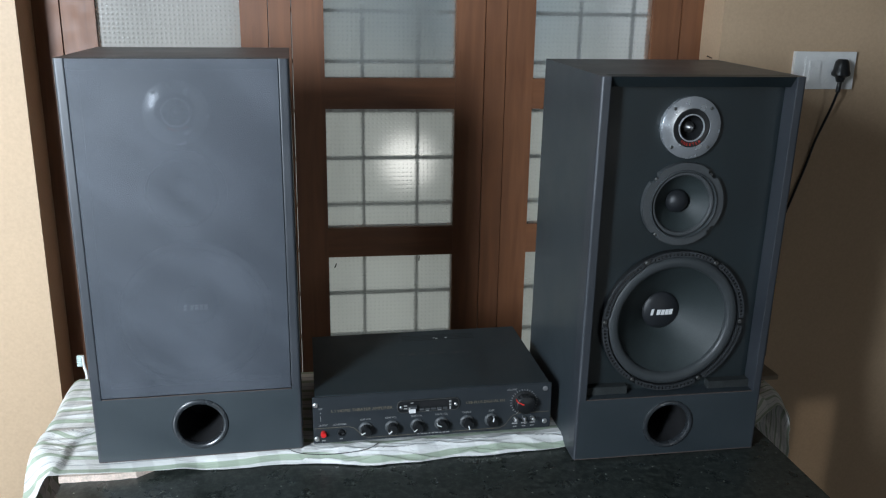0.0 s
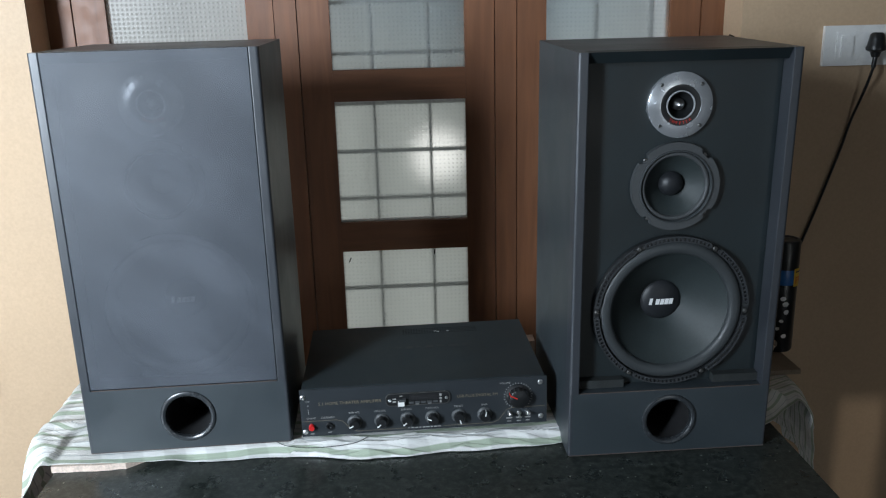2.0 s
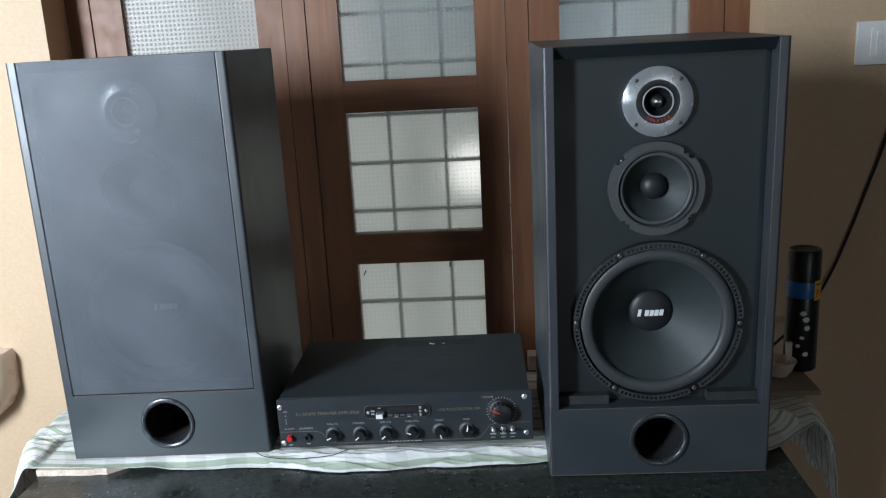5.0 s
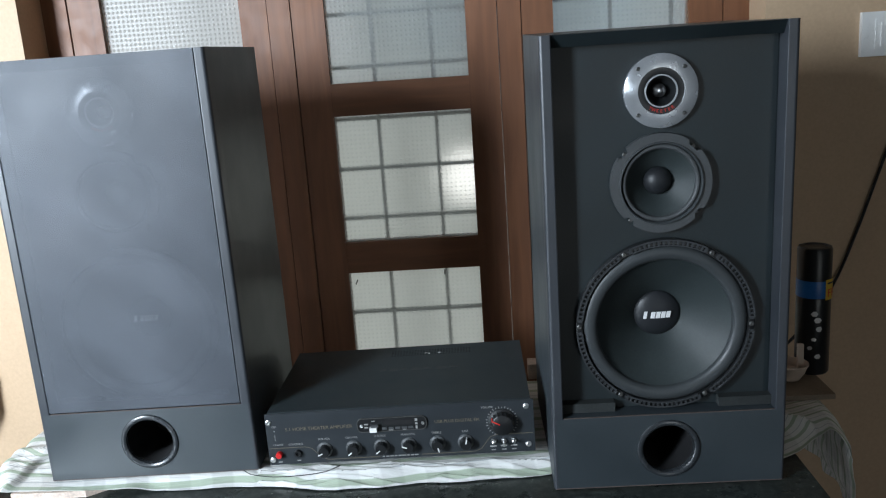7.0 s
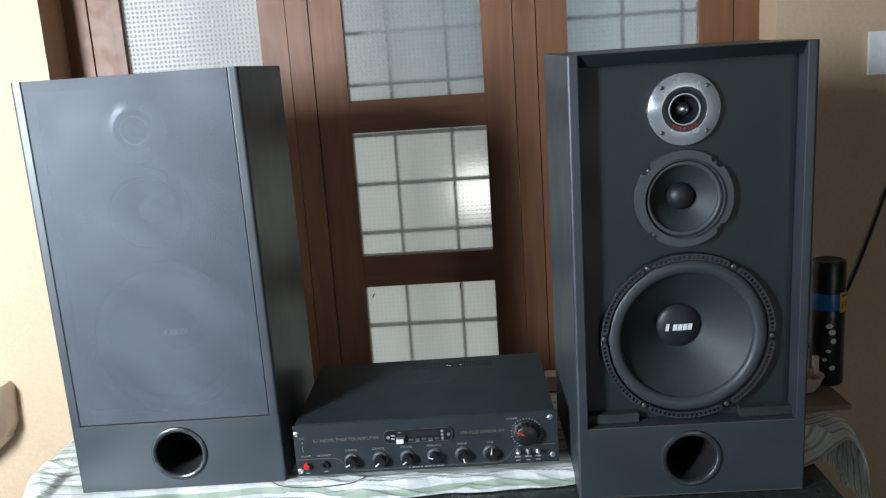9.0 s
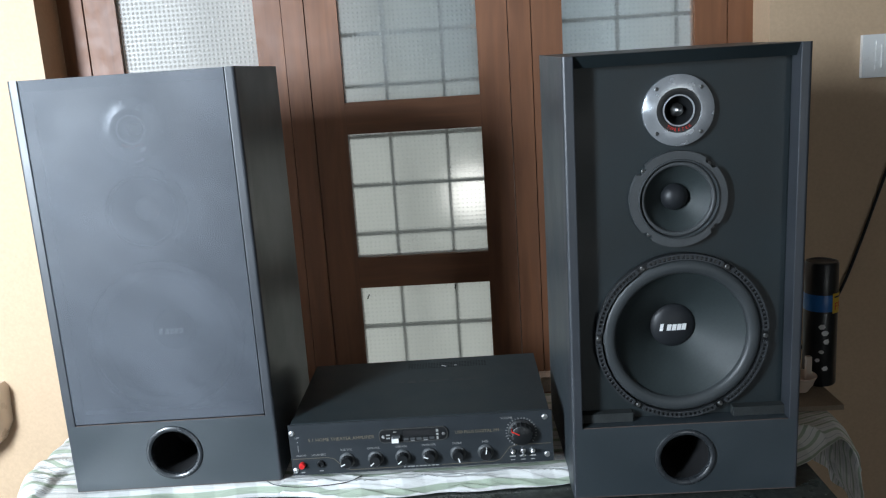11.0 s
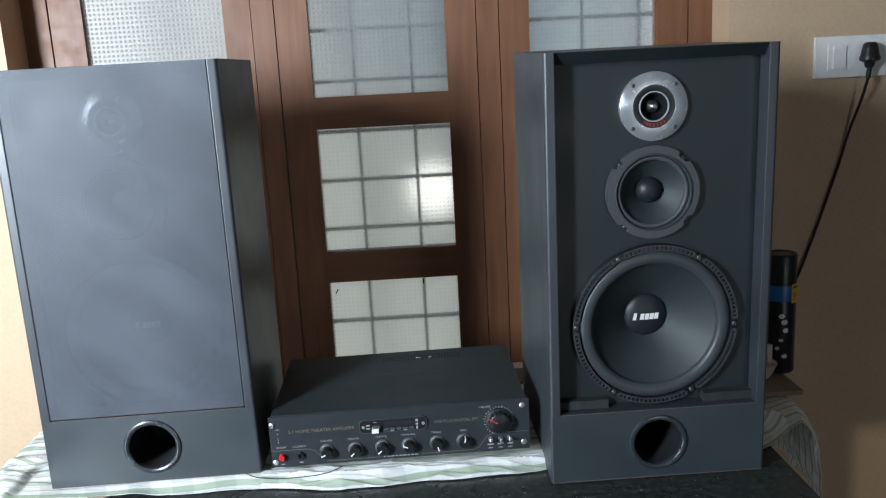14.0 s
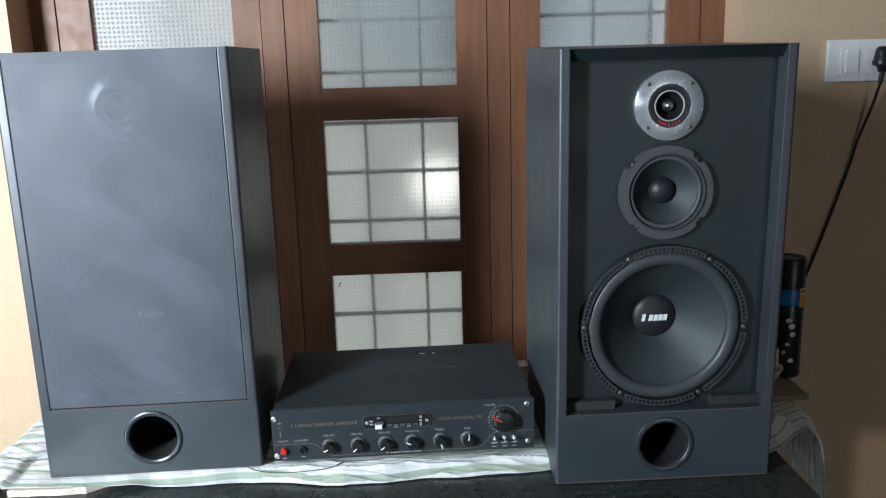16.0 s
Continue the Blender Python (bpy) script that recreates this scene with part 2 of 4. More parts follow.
rep.operation, rep.inputs[1].default_value = "WRAP", 0.042
rep.inputs[2].default_value = 0.0
l.new(base_v.outputs[0], rep.inputs[0])
nrm = n.new("ShaderNodeMath")
nrm.operation, nrm.inputs[1].default_value = "DIVIDE", 0.042
l.new(rep.outputs[0], nrm.inputs[0])
ramp = n.new("ShaderNodeValToRGB")
e = ramp.color_ramp.elements
ramp.color_ramp.interpolation = "LINEAR"
white, green, grey = (0.70, 0.70, 0.675, 1), (0.37, 0.43, 0.335, 1), (0.42, 0.44, 0.44, 1)
e[0].position, e[0].color = 0.0, white
e[1].position, e[1].color = 1.0, white
for p, c in ((0.12, white), (0.15, green), (0.37, green), (0.40, white), (0.68, white), (0.70, grey), (0.73, grey), (0.75, white)):
    e.new(p).color = c
l.new(nrm.outputs[0], ramp.inputs["Fac"])
# paler cross bands of the weave, and small sharp wrinkles
cross, even = n.new("ShaderNodeMath"), n.new("ShaderNodeMapRange")
cross.operation, cross.inputs[1].default_value = "PINGPONG", 0.034
l.new(sepu.outputs[0], cross.inputs[0]), l.new(cross.outputs[0], even.inputs["Value"])
even.inputs["From Min"].default_value, even.inputs["From Max"].default_value = 0.015, 0.019
even.inputs["To Min"].default_value, even.inputs["To Max"].default_value = 0.90, 1.06
tone = n.new("ShaderNodeVectorMath")
tone.operation = "SCALE"
l.new(ramp.outputs[0], tone.inputs[0]), l.new(even.outputs[0], tone.inputs["Scale"])
l.new(tone.outputs[0], b.inputs["Base Color"])
wmap, wtex, wb = n.new("ShaderNodeMapping"), n.new("ShaderNodeTexNoise"), n.new("ShaderNodeBump")
wmap.inputs["Scale"].default_value, wmap.inputs["Rotation"].default_value = (26, 110, 1), (0, 0, radians(9))
wtex.inputs["Scale"].default_value, wtex.inputs["Detail"].default_value, wtex.inputs["Distortion"].default_value = 1.0, 5, 1.2
l.new(uv.outputs[0], wmap.inputs["Vector"]), l.new(wmap.outputs[0], wtex.inputs["Vector"])
wb.inputs["Strength"].default_value, wb.inputs["Distance"].default_value = 0.8, 0.0022
l.new(wtex.outputs["Fac"], wb.inputs["Height"]), l.new(wb.outputs[0], b.inputs["Normal"])


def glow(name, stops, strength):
    """Painted outside glow: soft bands of brightness along x, paler towards the ground, in tall uneven streaks."""
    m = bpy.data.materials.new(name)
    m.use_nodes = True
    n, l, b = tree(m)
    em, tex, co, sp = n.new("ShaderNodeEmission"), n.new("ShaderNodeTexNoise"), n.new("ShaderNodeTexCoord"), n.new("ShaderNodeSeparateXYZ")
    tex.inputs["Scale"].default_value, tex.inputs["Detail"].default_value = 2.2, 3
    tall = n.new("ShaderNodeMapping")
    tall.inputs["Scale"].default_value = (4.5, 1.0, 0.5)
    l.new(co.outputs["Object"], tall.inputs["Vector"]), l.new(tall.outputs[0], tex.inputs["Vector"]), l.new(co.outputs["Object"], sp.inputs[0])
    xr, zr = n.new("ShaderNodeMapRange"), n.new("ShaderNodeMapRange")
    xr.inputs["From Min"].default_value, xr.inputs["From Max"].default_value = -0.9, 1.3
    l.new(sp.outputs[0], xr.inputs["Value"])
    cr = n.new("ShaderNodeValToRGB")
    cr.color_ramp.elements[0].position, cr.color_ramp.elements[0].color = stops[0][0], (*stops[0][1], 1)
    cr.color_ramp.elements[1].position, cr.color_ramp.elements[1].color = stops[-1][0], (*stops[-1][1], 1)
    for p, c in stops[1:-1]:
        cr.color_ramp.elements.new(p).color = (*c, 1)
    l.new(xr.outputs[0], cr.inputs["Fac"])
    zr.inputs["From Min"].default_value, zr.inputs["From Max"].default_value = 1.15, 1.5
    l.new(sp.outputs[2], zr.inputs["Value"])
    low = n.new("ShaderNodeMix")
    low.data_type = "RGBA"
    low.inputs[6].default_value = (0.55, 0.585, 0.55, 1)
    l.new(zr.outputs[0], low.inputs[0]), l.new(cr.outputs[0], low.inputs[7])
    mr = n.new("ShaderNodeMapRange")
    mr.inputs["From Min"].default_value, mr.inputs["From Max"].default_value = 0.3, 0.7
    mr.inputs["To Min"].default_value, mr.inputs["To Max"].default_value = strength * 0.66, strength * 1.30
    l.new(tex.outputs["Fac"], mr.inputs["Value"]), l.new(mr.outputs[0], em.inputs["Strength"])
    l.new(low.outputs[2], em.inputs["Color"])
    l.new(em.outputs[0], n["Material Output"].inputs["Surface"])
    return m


# pane glare and dark uprights outside are painted into these stops
OUTSIDE = glow("painted_outside", ((0.0, (0.90, 0.94, 0.97)), (0.27, (0.88, 0.92, 0.96)), (0.42, (0.42, 0.48, 0.50)), (0.60, (0.22, 0.29, 0.34)), (0.75, (0.34, 0.43, 0.49)), (0.80, (0.33, 0.41, 0.46)), (0.85, (0.50, 0.58, 0.62)), (0.872, (0.20, 0.25, 0.28)), (0.905, (0.62, 0.69, 0.74)), (1.0, (0.64, 0.70, 0.75))), 0.8)

# glowing card that paints the middle pane's glint: bright centre, fading out
GLINT = bpy.data.materials.new("painted_glint")
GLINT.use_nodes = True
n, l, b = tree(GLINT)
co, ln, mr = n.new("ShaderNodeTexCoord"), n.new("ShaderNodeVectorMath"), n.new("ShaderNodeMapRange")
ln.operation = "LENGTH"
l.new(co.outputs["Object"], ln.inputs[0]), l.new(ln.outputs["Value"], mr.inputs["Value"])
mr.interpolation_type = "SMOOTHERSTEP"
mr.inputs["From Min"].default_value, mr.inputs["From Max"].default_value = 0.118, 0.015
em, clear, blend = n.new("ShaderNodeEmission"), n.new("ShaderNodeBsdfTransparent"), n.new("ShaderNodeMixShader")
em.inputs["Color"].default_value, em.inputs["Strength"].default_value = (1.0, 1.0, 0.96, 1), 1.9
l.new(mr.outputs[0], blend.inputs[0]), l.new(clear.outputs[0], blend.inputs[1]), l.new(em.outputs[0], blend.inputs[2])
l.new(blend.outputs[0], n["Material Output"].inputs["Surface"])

# ---- mesh helpers ----


def link(name, bm, mat, parent=None, label="", smooth=False, bevel=0.0):
    if bevel:
        sharp = [e for e in bm.edges if len(e.link_faces) == 2 and e.calc_face_angle(0) > 0.6]
        bmesh.ops.bevel(bm, geom=sharp, offset=bevel, segments=2, affect="EDGES", clamp_overlap=True)
    bmesh.ops.recalc_face_normals(bm, faces=bm.faces)
    me = bpy.data.meshes.new(name)
    bm.to_mesh(me)
    bm.free()
    me.materials.append(mat)
    if smooth or bevel:
        me.shade_smooth()
        me.set_sharp_from_angle(angle=radians(38))
    ob = new(name, me)
    ob.parent = parent
    if label:
        ob["label"] = label
    return ob


def part(name, bm, mat, parent, label="", smooth=True, bevel=0.0):
    return link(name, bm, mat, parent, label, smooth, bevel)


def thing(name, m, label, category, group="", kind=""):
    ob = new(name)
    ob.empty_display_size = 0.05
    ob.matrix_world = m
    return tagged(ob, label, category, group, kind)


def box(bm, x0, x1, y0, y1, z0, z1):
    v = [bm.verts.new((x, y, z)) for x in (x0, x1) for y in (y0, y1) for z in (z0, z1)]
    for f in ((0, 1, 3, 2), (4, 6, 7, 5), (0, 4, 5, 1), (2, 3, 7, 6), (0, 2, 6, 4), (1, 5, 7, 3)):
        bm.faces.new([v[i] for i in f])
    return bm


def boxes(*dims):
    bm = bmesh.new()
    for d in dims:
        box(bm, *d)
    return bm


def lathe(profile, cx=0.0, cy=0.0, cz=0.0, seg=64, axis="Y", bm=None):
    """A turned form: (radius, depth) pairs about the y axis (or z, with depth as height)."""
    bm = bm or bmesh.new()
    rings = []
    for r, d in profile:
        if r < 1e-6:
            ring = [bm.verts.new((cx, cy + d, cz) if axis == "Y" else (cx, cy, cz + d))] * seg
        else:
            ring = []
            for k in range(seg):
                a = 2 * math.pi * k / seg
                c, s = r * math.cos(a), r * math.sin(a)
                ring.append(bm.verts.new((cx + c, cy + d, cz + s) if axis == "Y" else (cx + c, cy + s, cz + d)))
        rings.append(ring)
    for a, b2 in zip(rings, rings[1:]):
        for k in range(seg):
            q = []
            for v in (a[k], a[(k + 1) % seg], b2[(k + 1) % seg], b2[k]):
                if v not in q:
                    q.append(v)
            if len(q) > 2:
                bm.faces.new(q)
    return bm


def circle(cx, cz, r, seg=48):
    return [(cx + r * math.cos(2 * math.pi * k / seg), cz + r * math.sin(2 * math.pi * k / seg)) for k in range(seg)]


def plate(outer, holes, y0, y1):
    """A board in the xz plane from y0 to y1, with holes cut through."""
    bm = bmesh.new()
    edges = []
    for loop in (outer, *holes):
        vs = [bm.verts.new((x, y0, z)) for x, z in loop]
        edges += [bm.edges.new((vs[i], vs[(i + 1) % len(vs)])) for i in range(len(vs))]
    bmesh.ops.triangle_fill(bm, use_beauty=True, use_dissolve=False, edges=edges)
    geom = bmesh.ops.extrude_face_region(bm, geom=list(bm.faces))
    bmesh.ops.translate(bm, vec=(0, y1 - y0, 0), verts=[v for v in geom["geom"] if isinstance(v, bmesh.types.BMVert)])
    return bm


def rect(x0, x1, z0, z1):
    return [(x0, z0), (x1, z0), (x1, z1), (x0, z1)]


def prism(points, z0, z1):
    """A column over an outline in the xy plane."""
    bm = bmesh.new()
    lo, hi = [bm.verts.new((x, y, z0)) for x, y in points], [bm.verts.new((x, y, z1)) for x, y in points]
    bm.faces.new(lo), bm.faces.new(hi)
    for i in range(len(points)):
        j = (i + 1) % len(points)
        bm.faces.new((lo[i], lo[j], hi[j], hi[i]))
    return bm


def tube(points, r, seg=8, bm=None):
    """A round cord along points."""
    bm = bm or bmesh.new()
    pts = [Vector(p) for p in points]
    rings = []
    for i, p in enumerate(pts):
        way = (pts[min(i + 1, len(pts) - 1)] - pts[max(i - 1, 0)]).normalized()
        side = way.cross(Vector((0.31, 0.9, 0.2))).normalized()
        up = way.cross(side)
        rings.append([bm.verts.new(p + r * (math.cos(2 * math.pi * k / seg) * side + math.sin(2 * math.pi * k / seg) * up)) for k in range(seg)])
    for a, b2 in zip(rings, rings[1:]):
        for k in range(seg):
            bm.faces.new((a[k], a[(k + 1) % seg], b2[(k + 1) % seg], b2[k]))
    bm.faces.new(rings[0]), bm.faces.new(rings[-1])
    return bm


def spline(points, steps=8):
    """Points on a smooth line through the given ones."""
    p = [Vector(q) for q in points]
    p = [2 * p[0] - p[1], *p, 2 * p[-1] - p[-2]]
    out = []
    for a, b2, c, d in zip(p, p[1:], p[2:], p[3:]):
        for k in range(steps):
            t = k / steps
            out.append(0.5 * (2 * b2 + (c - a) * t + (2 * a - 5 * b2 + 4 * c - d) * t * t + (3 * b2 - a - 3 * c + d) * t ** 3))
    return out + [p[-2]]


def lettering(text, size, m, bm, align="CENTER"):
    """Adds the built-in font's letters, turned to face -y, at the pose m."""
    cu = bpy.data.curves.new("letters", "FONT")
    cu.body, cu.size, cu.align_x, cu.align_y, cu.resolution_u = text, size, align, "CENTER", 2
    ob = bpy.data.objects.new("letters", cu)
    scene.collection.objects.link(ob)
    me = bpy.data.meshes.new_from_object(ob)
    me.transform(m @ pose(0, 0, 0, 90, 0, 0))
    bm.from_mesh(me)
    bpy.data.objects.remove(ob)
    bpy.data.curves.remove(cu)
    bpy.data.meshes.remove(me)


def bar(bm, x, y, z, w, h, d=0.0004):
    box(bm, x - w / 2, x + w / 2, y - d, y, z - h / 2, z + h / 2)


# ---- the room ----
WY, WX0, WX1 = 1.84, -0.574, 0.92  # wall plane, sides of the window's opening
ROOM_X0, ROOM_X1, ROOM_Y0, ROOM_Z = -1.95, 5.5, -6.0, 3.2
TOP = 2.12  # head of the window


def structure(name, bm, mat, label, category, bevel=0.0):
    return tagged(link(name, bm, mat, None, "", False, bevel), label, category, "", "structure")


structure("floor", boxes((ROOM_X0 - 0.2, ROOM_X1 + 0.2, ROOM_Y0 - 0.2, 2.1, -0.1, 0)), FLOOR, "plain dull brown tiled room floor", "floor")
SKY_X0, SKY_X1, SKY_Y0, SKY_Y1 = 1.238, 1.35, -1.95, -1.26  # added ceiling opening, sized to the bright wall patch
structure("ceiling", boxes((ROOM_X0 - 0.2, SKY_X0, ROOM_Y0 - 0.2, 2.1, ROOM_Z, ROOM_Z + 0.02), (SKY_X1, ROOM_X1 + 0.2, ROOM_Y0 - 0.2, 2.1, ROOM_Z, ROOM_Z + 0.02), (SKY_X0, SKY_X1, ROOM_Y0 - 0.2, SKY_Y0, ROOM_Z, ROOM_Z + 0.02), (SKY_X0, SKY_X1, SKY_Y1, 2.1, ROOM_Z, ROOM_Z + 0.02)), CEIL, "unseen grey ceiling with an opening added for the sun patch", "ceiling")
structure("wall_north", plate(rect(ROOM_X0 - 0.2, ROOM_X1 + 0.2, 0, ROOM_Z), [rect(WX0, WX1, 0.1, TOP)], WY, WY + 0.22), WALL, "cream painted plaster wall round the wooden window", "wall")
structure("wall_west", boxes((ROOM_X0 - 0.15, ROOM_X0, ROOM_Y0, WY, 0, ROOM_Z)), PALE, "unseen plain grey side wall", "wall")
# unseen stub wall, added to give the left daylight lamp an opening
structure("wall_lamp_stub", plate(rect(ROOM_X0, -0.9, 0, ROOM_Z), [rect(-1.74, -1.18, 1.22, 2.26)], -0.85, -0.598), PALE, "unseen short grey wall added round the daylight lamp", "wall")
structure("wall_east", boxes((ROOM_X1, ROOM_X1 + 0.15, ROOM_Y0, WY, 0, ROOM_Z)), PALE, "unseen plain grey side wall", "wall")
# unseen rear wall; its opening is added for the fill lamp
structure("wall_south", plate(rect(ROOM_X0 - 0.2, ROOM_X1 + 0.2, 0, ROOM_Z), [rect(2.05, 2.95, 0.004, 2.1)], ROOM_Y0 - 0.15, ROOM_Y0), PALE, "unseen grey rear wall with an opening added for the fill lamp", "wall")

# ---- the window: outer frame, mullions, three glazed leaves, iron grille ----
window = tagged(new("window_1"), "reddish-brown wooden window with patterned glass panes", "window", "", "structure")
FY0, FY1 = 1.945, 2.01


def upright(name, x0, x1, y0, y1, z0=0.1, z1=TOP, parent=None):
    return part(name, boxes((x0, x1, y0, y1, z0, z1)), WOOD_V, parent or window, bevel=0.003)


upright("jamb", WX0, -0.520, FY0 - 0.004, FY1)
upright("jamb", 0.868, WX1, FY0 - 0.004, FY1)
upright("mullion", -0.088, -0.040, FY0 - 0.003, FY1)
upright("mullion", 0.399, 0.447, FY0 - 0.003, FY1)
part("head_rail", boxes((-0.520, 0.868, FY0 - 0.002, FY1, TOP - 0.05, TOP)), WOOD_H, window, bevel=0.003)
part("sill_rail", boxes((-0.520, 0.868, FY0 - 0.002, FY1, 0.1, 0.16)), WOOD_H, window, bevel=0.003)
PANES = [(0.69, 0.969), (1.040, 1.322), (1.392, 1.674), (1.744, 2.0)]
for x0, g0, g1, x1 in ((-0.518, -0.449, -0.149, -0.090), (-0.038, 0.032, 0.331, 0.397), (0.449, 0.515, 0.798, 0.866)):
    leaf = part("leaf", boxes((x0, g0, FY0, FY0 + 0.035, 0.165, TOP - 0.052)), WOOD_V, window, bevel=0.003)
    part("stile", boxes((g1, x1, FY0, FY0 + 0.035, 0.165, TOP - 0.052)), WOOD_V, leaf, bevel=0.003)
    edges = [0.165] + [z for p in PANES for z in p] + [TOP - 0.052]
    for z0, z1 in zip(edges[::2], edges[1::2]):
        part("rail", boxes((g0, g1, FY0 + 0.001, FY0 + 0.034, z0, z1)), WOOD_H, leaf, bevel=0.003)
    for z0, z1 in PANES:
        pane = part("pane", boxes((g0, g1, FY0 + 0.012, FY0 + 0.016, z0, z1)), GLASS, leaf, "clear glass with raised pips", smooth=False)
        pane.visible_shadow = False

for x, z, tilt in ((0.048, 0.945, 25), (0.251, 0.958, 4)):
    sp = boxes((-0.0012, 0.0012, -0.001, 0.0, -0.006, 0.006))
    bmesh.ops.transform(sp, matrix=pose(x, FY0 + 0.0115, z, 0, tilt, 0), verts=sp.verts)
    part("speck", sp, VOID, window, "small dark dirt mark on the glass", smooth=False)

grille = tagged(new("window_grille"), "grey iron window grille of crossed flat bars", "window grille", "", "structure")
for k in range(-1, 7):
    x = 0.121 + 0.131 * k
    if WX0 < x < WX1:
        part("bar", boxes((x - 0.0036, x + 0.0036, 2.012, 2.018, 0.1, TOP)), IRON, grille, bevel=0.0008)
for k in range(-9, 9):
    z = 1.198 + 0.1135 * k
    if 0.12 < z < TOP:
        part("crossbar", boxes((-0.06, WX1, 2.004, 2.012, z - 0.0042, z + 0.0042)), IRON, grille, bevel=0.0008)

tagged(link("backdrop", boxes((-3, 3.5, 3.0, 3.02, -0.5, 3.2)), OUTSIDE), "glowing card painted as the pale outside", "backdrop", "", "structure")
# added glint card, placed where its drift fits the camera's view
glint = tagged(link("glint_card", boxes((-0.12, 0.12, 0.0, 0.001, -0.12, 0.12)), GLINT), "glowing card that paints a glint behind the glass", "backdrop", "", "structure")
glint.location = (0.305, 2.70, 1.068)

# ---- the table, its board and cloth ----
table = thing("granite_table", pose(0, 0, 0), "table with a polished black granite top", "table")
TX0, TX1, TY0, TY1, TZ = -0.415, 0.81, 0.72, 1.62, 0.80
part("tabletop", boxes((TX0, TX1, TY0, TY1, TZ - 0.022, TZ)), GRANITE, table, "polished black granite with pale flecks", bevel=0.002)
part("apron", boxes((TX0 + 0.06, TX1 - 0.06, TY0 + 0.06, TY1 - 0.03, TZ - 0.10, TZ - 0.022)), TABLEWOOD, table, bevel=0.003)
for x in (TX0 + 0.06, TX1 - 0.12):
    for y in (TY0 + 0.06, TY1 - 0.09):
        part("leg", boxes((x, x + 0.06, y, y + 0.06, 0, TZ - 0.10)), TABLEWOOD, table, bevel=0.004)

bench = thing("low_bench", pose(0, 0, 0), "narrow dark wooden bench standing behind the granite table", "bench")
part("seat", boxes((-0.535, 0.93, 1.772, 1.835, 0.63, 0.667)), TABLEWOOD, bench, bevel=0.004)
for x in (-0.42, 0.87):
    for y in (1.785,):
        part("leg", boxes((x, x + 0.045, y, y + 0.045, 0, 0.63)), TABLEWOOD, bench, bevel=0.004)

rnd = random.Random(4)
front = []
for k in range(70):  # broken front edge, stepping back under the cloth
    x = TX0 - 0.004 + 0.012 * k
    back = max(0.0, min(1.0, (x + 0.30) / 0.06))
    chip = rnd.uniform(-0.004, 0.001) if 5 < k < 17 else rnd.uniform(-0.0015, 0.0015)
    front.append((x, 1.277 + 0.042 * back - chip))
outline = front + [(0.42, 1.62), (TX0 - 0.004, 1.62)]
board = tagged(link("plaster_board", prism(outline, TZ + 0.0005, TZ + 0.0115), PLASTER, bevel=0.0015), "thin pale board with chipped edges on the granite", "board")


HEM = ((-0.48, 1.2765), (-0.355, 1.2772), (-0.30, 1.279), (-0.22, 1.285), (-0.03, 1.2895), (0.0, 1.284), (0.06, 1.272), (0.106, 1.2655), (0.15, 1.269), (0.224, 1.2765), (0.32, 1.278), (0.43, 1.287), (0.50, 1.335), (0.745, 1.336), (0.785, 1.308), (0.825, 1.330), (0.90, 1.375), (1.2, 1.40))


def ramp01(t):
    t = max(0.0, min(1.0, t))
    return t * t * (3 - 2 * t)


def ridge(x, y, z):
    return max(0.0, 1 - 2.6 * abs(noise.noise(Vector((x, y, z))))) ** 2


CLOTH_BACK = 1.63


def flap(s, y):
    """1 on the corner that is turned over along a slanting crease, 0 elsewhere."""
    return ramp01((0.002 + 0.62 * (y - 1.277) - s) / 0.013) * ramp01((1.43 - y) / 0.03)


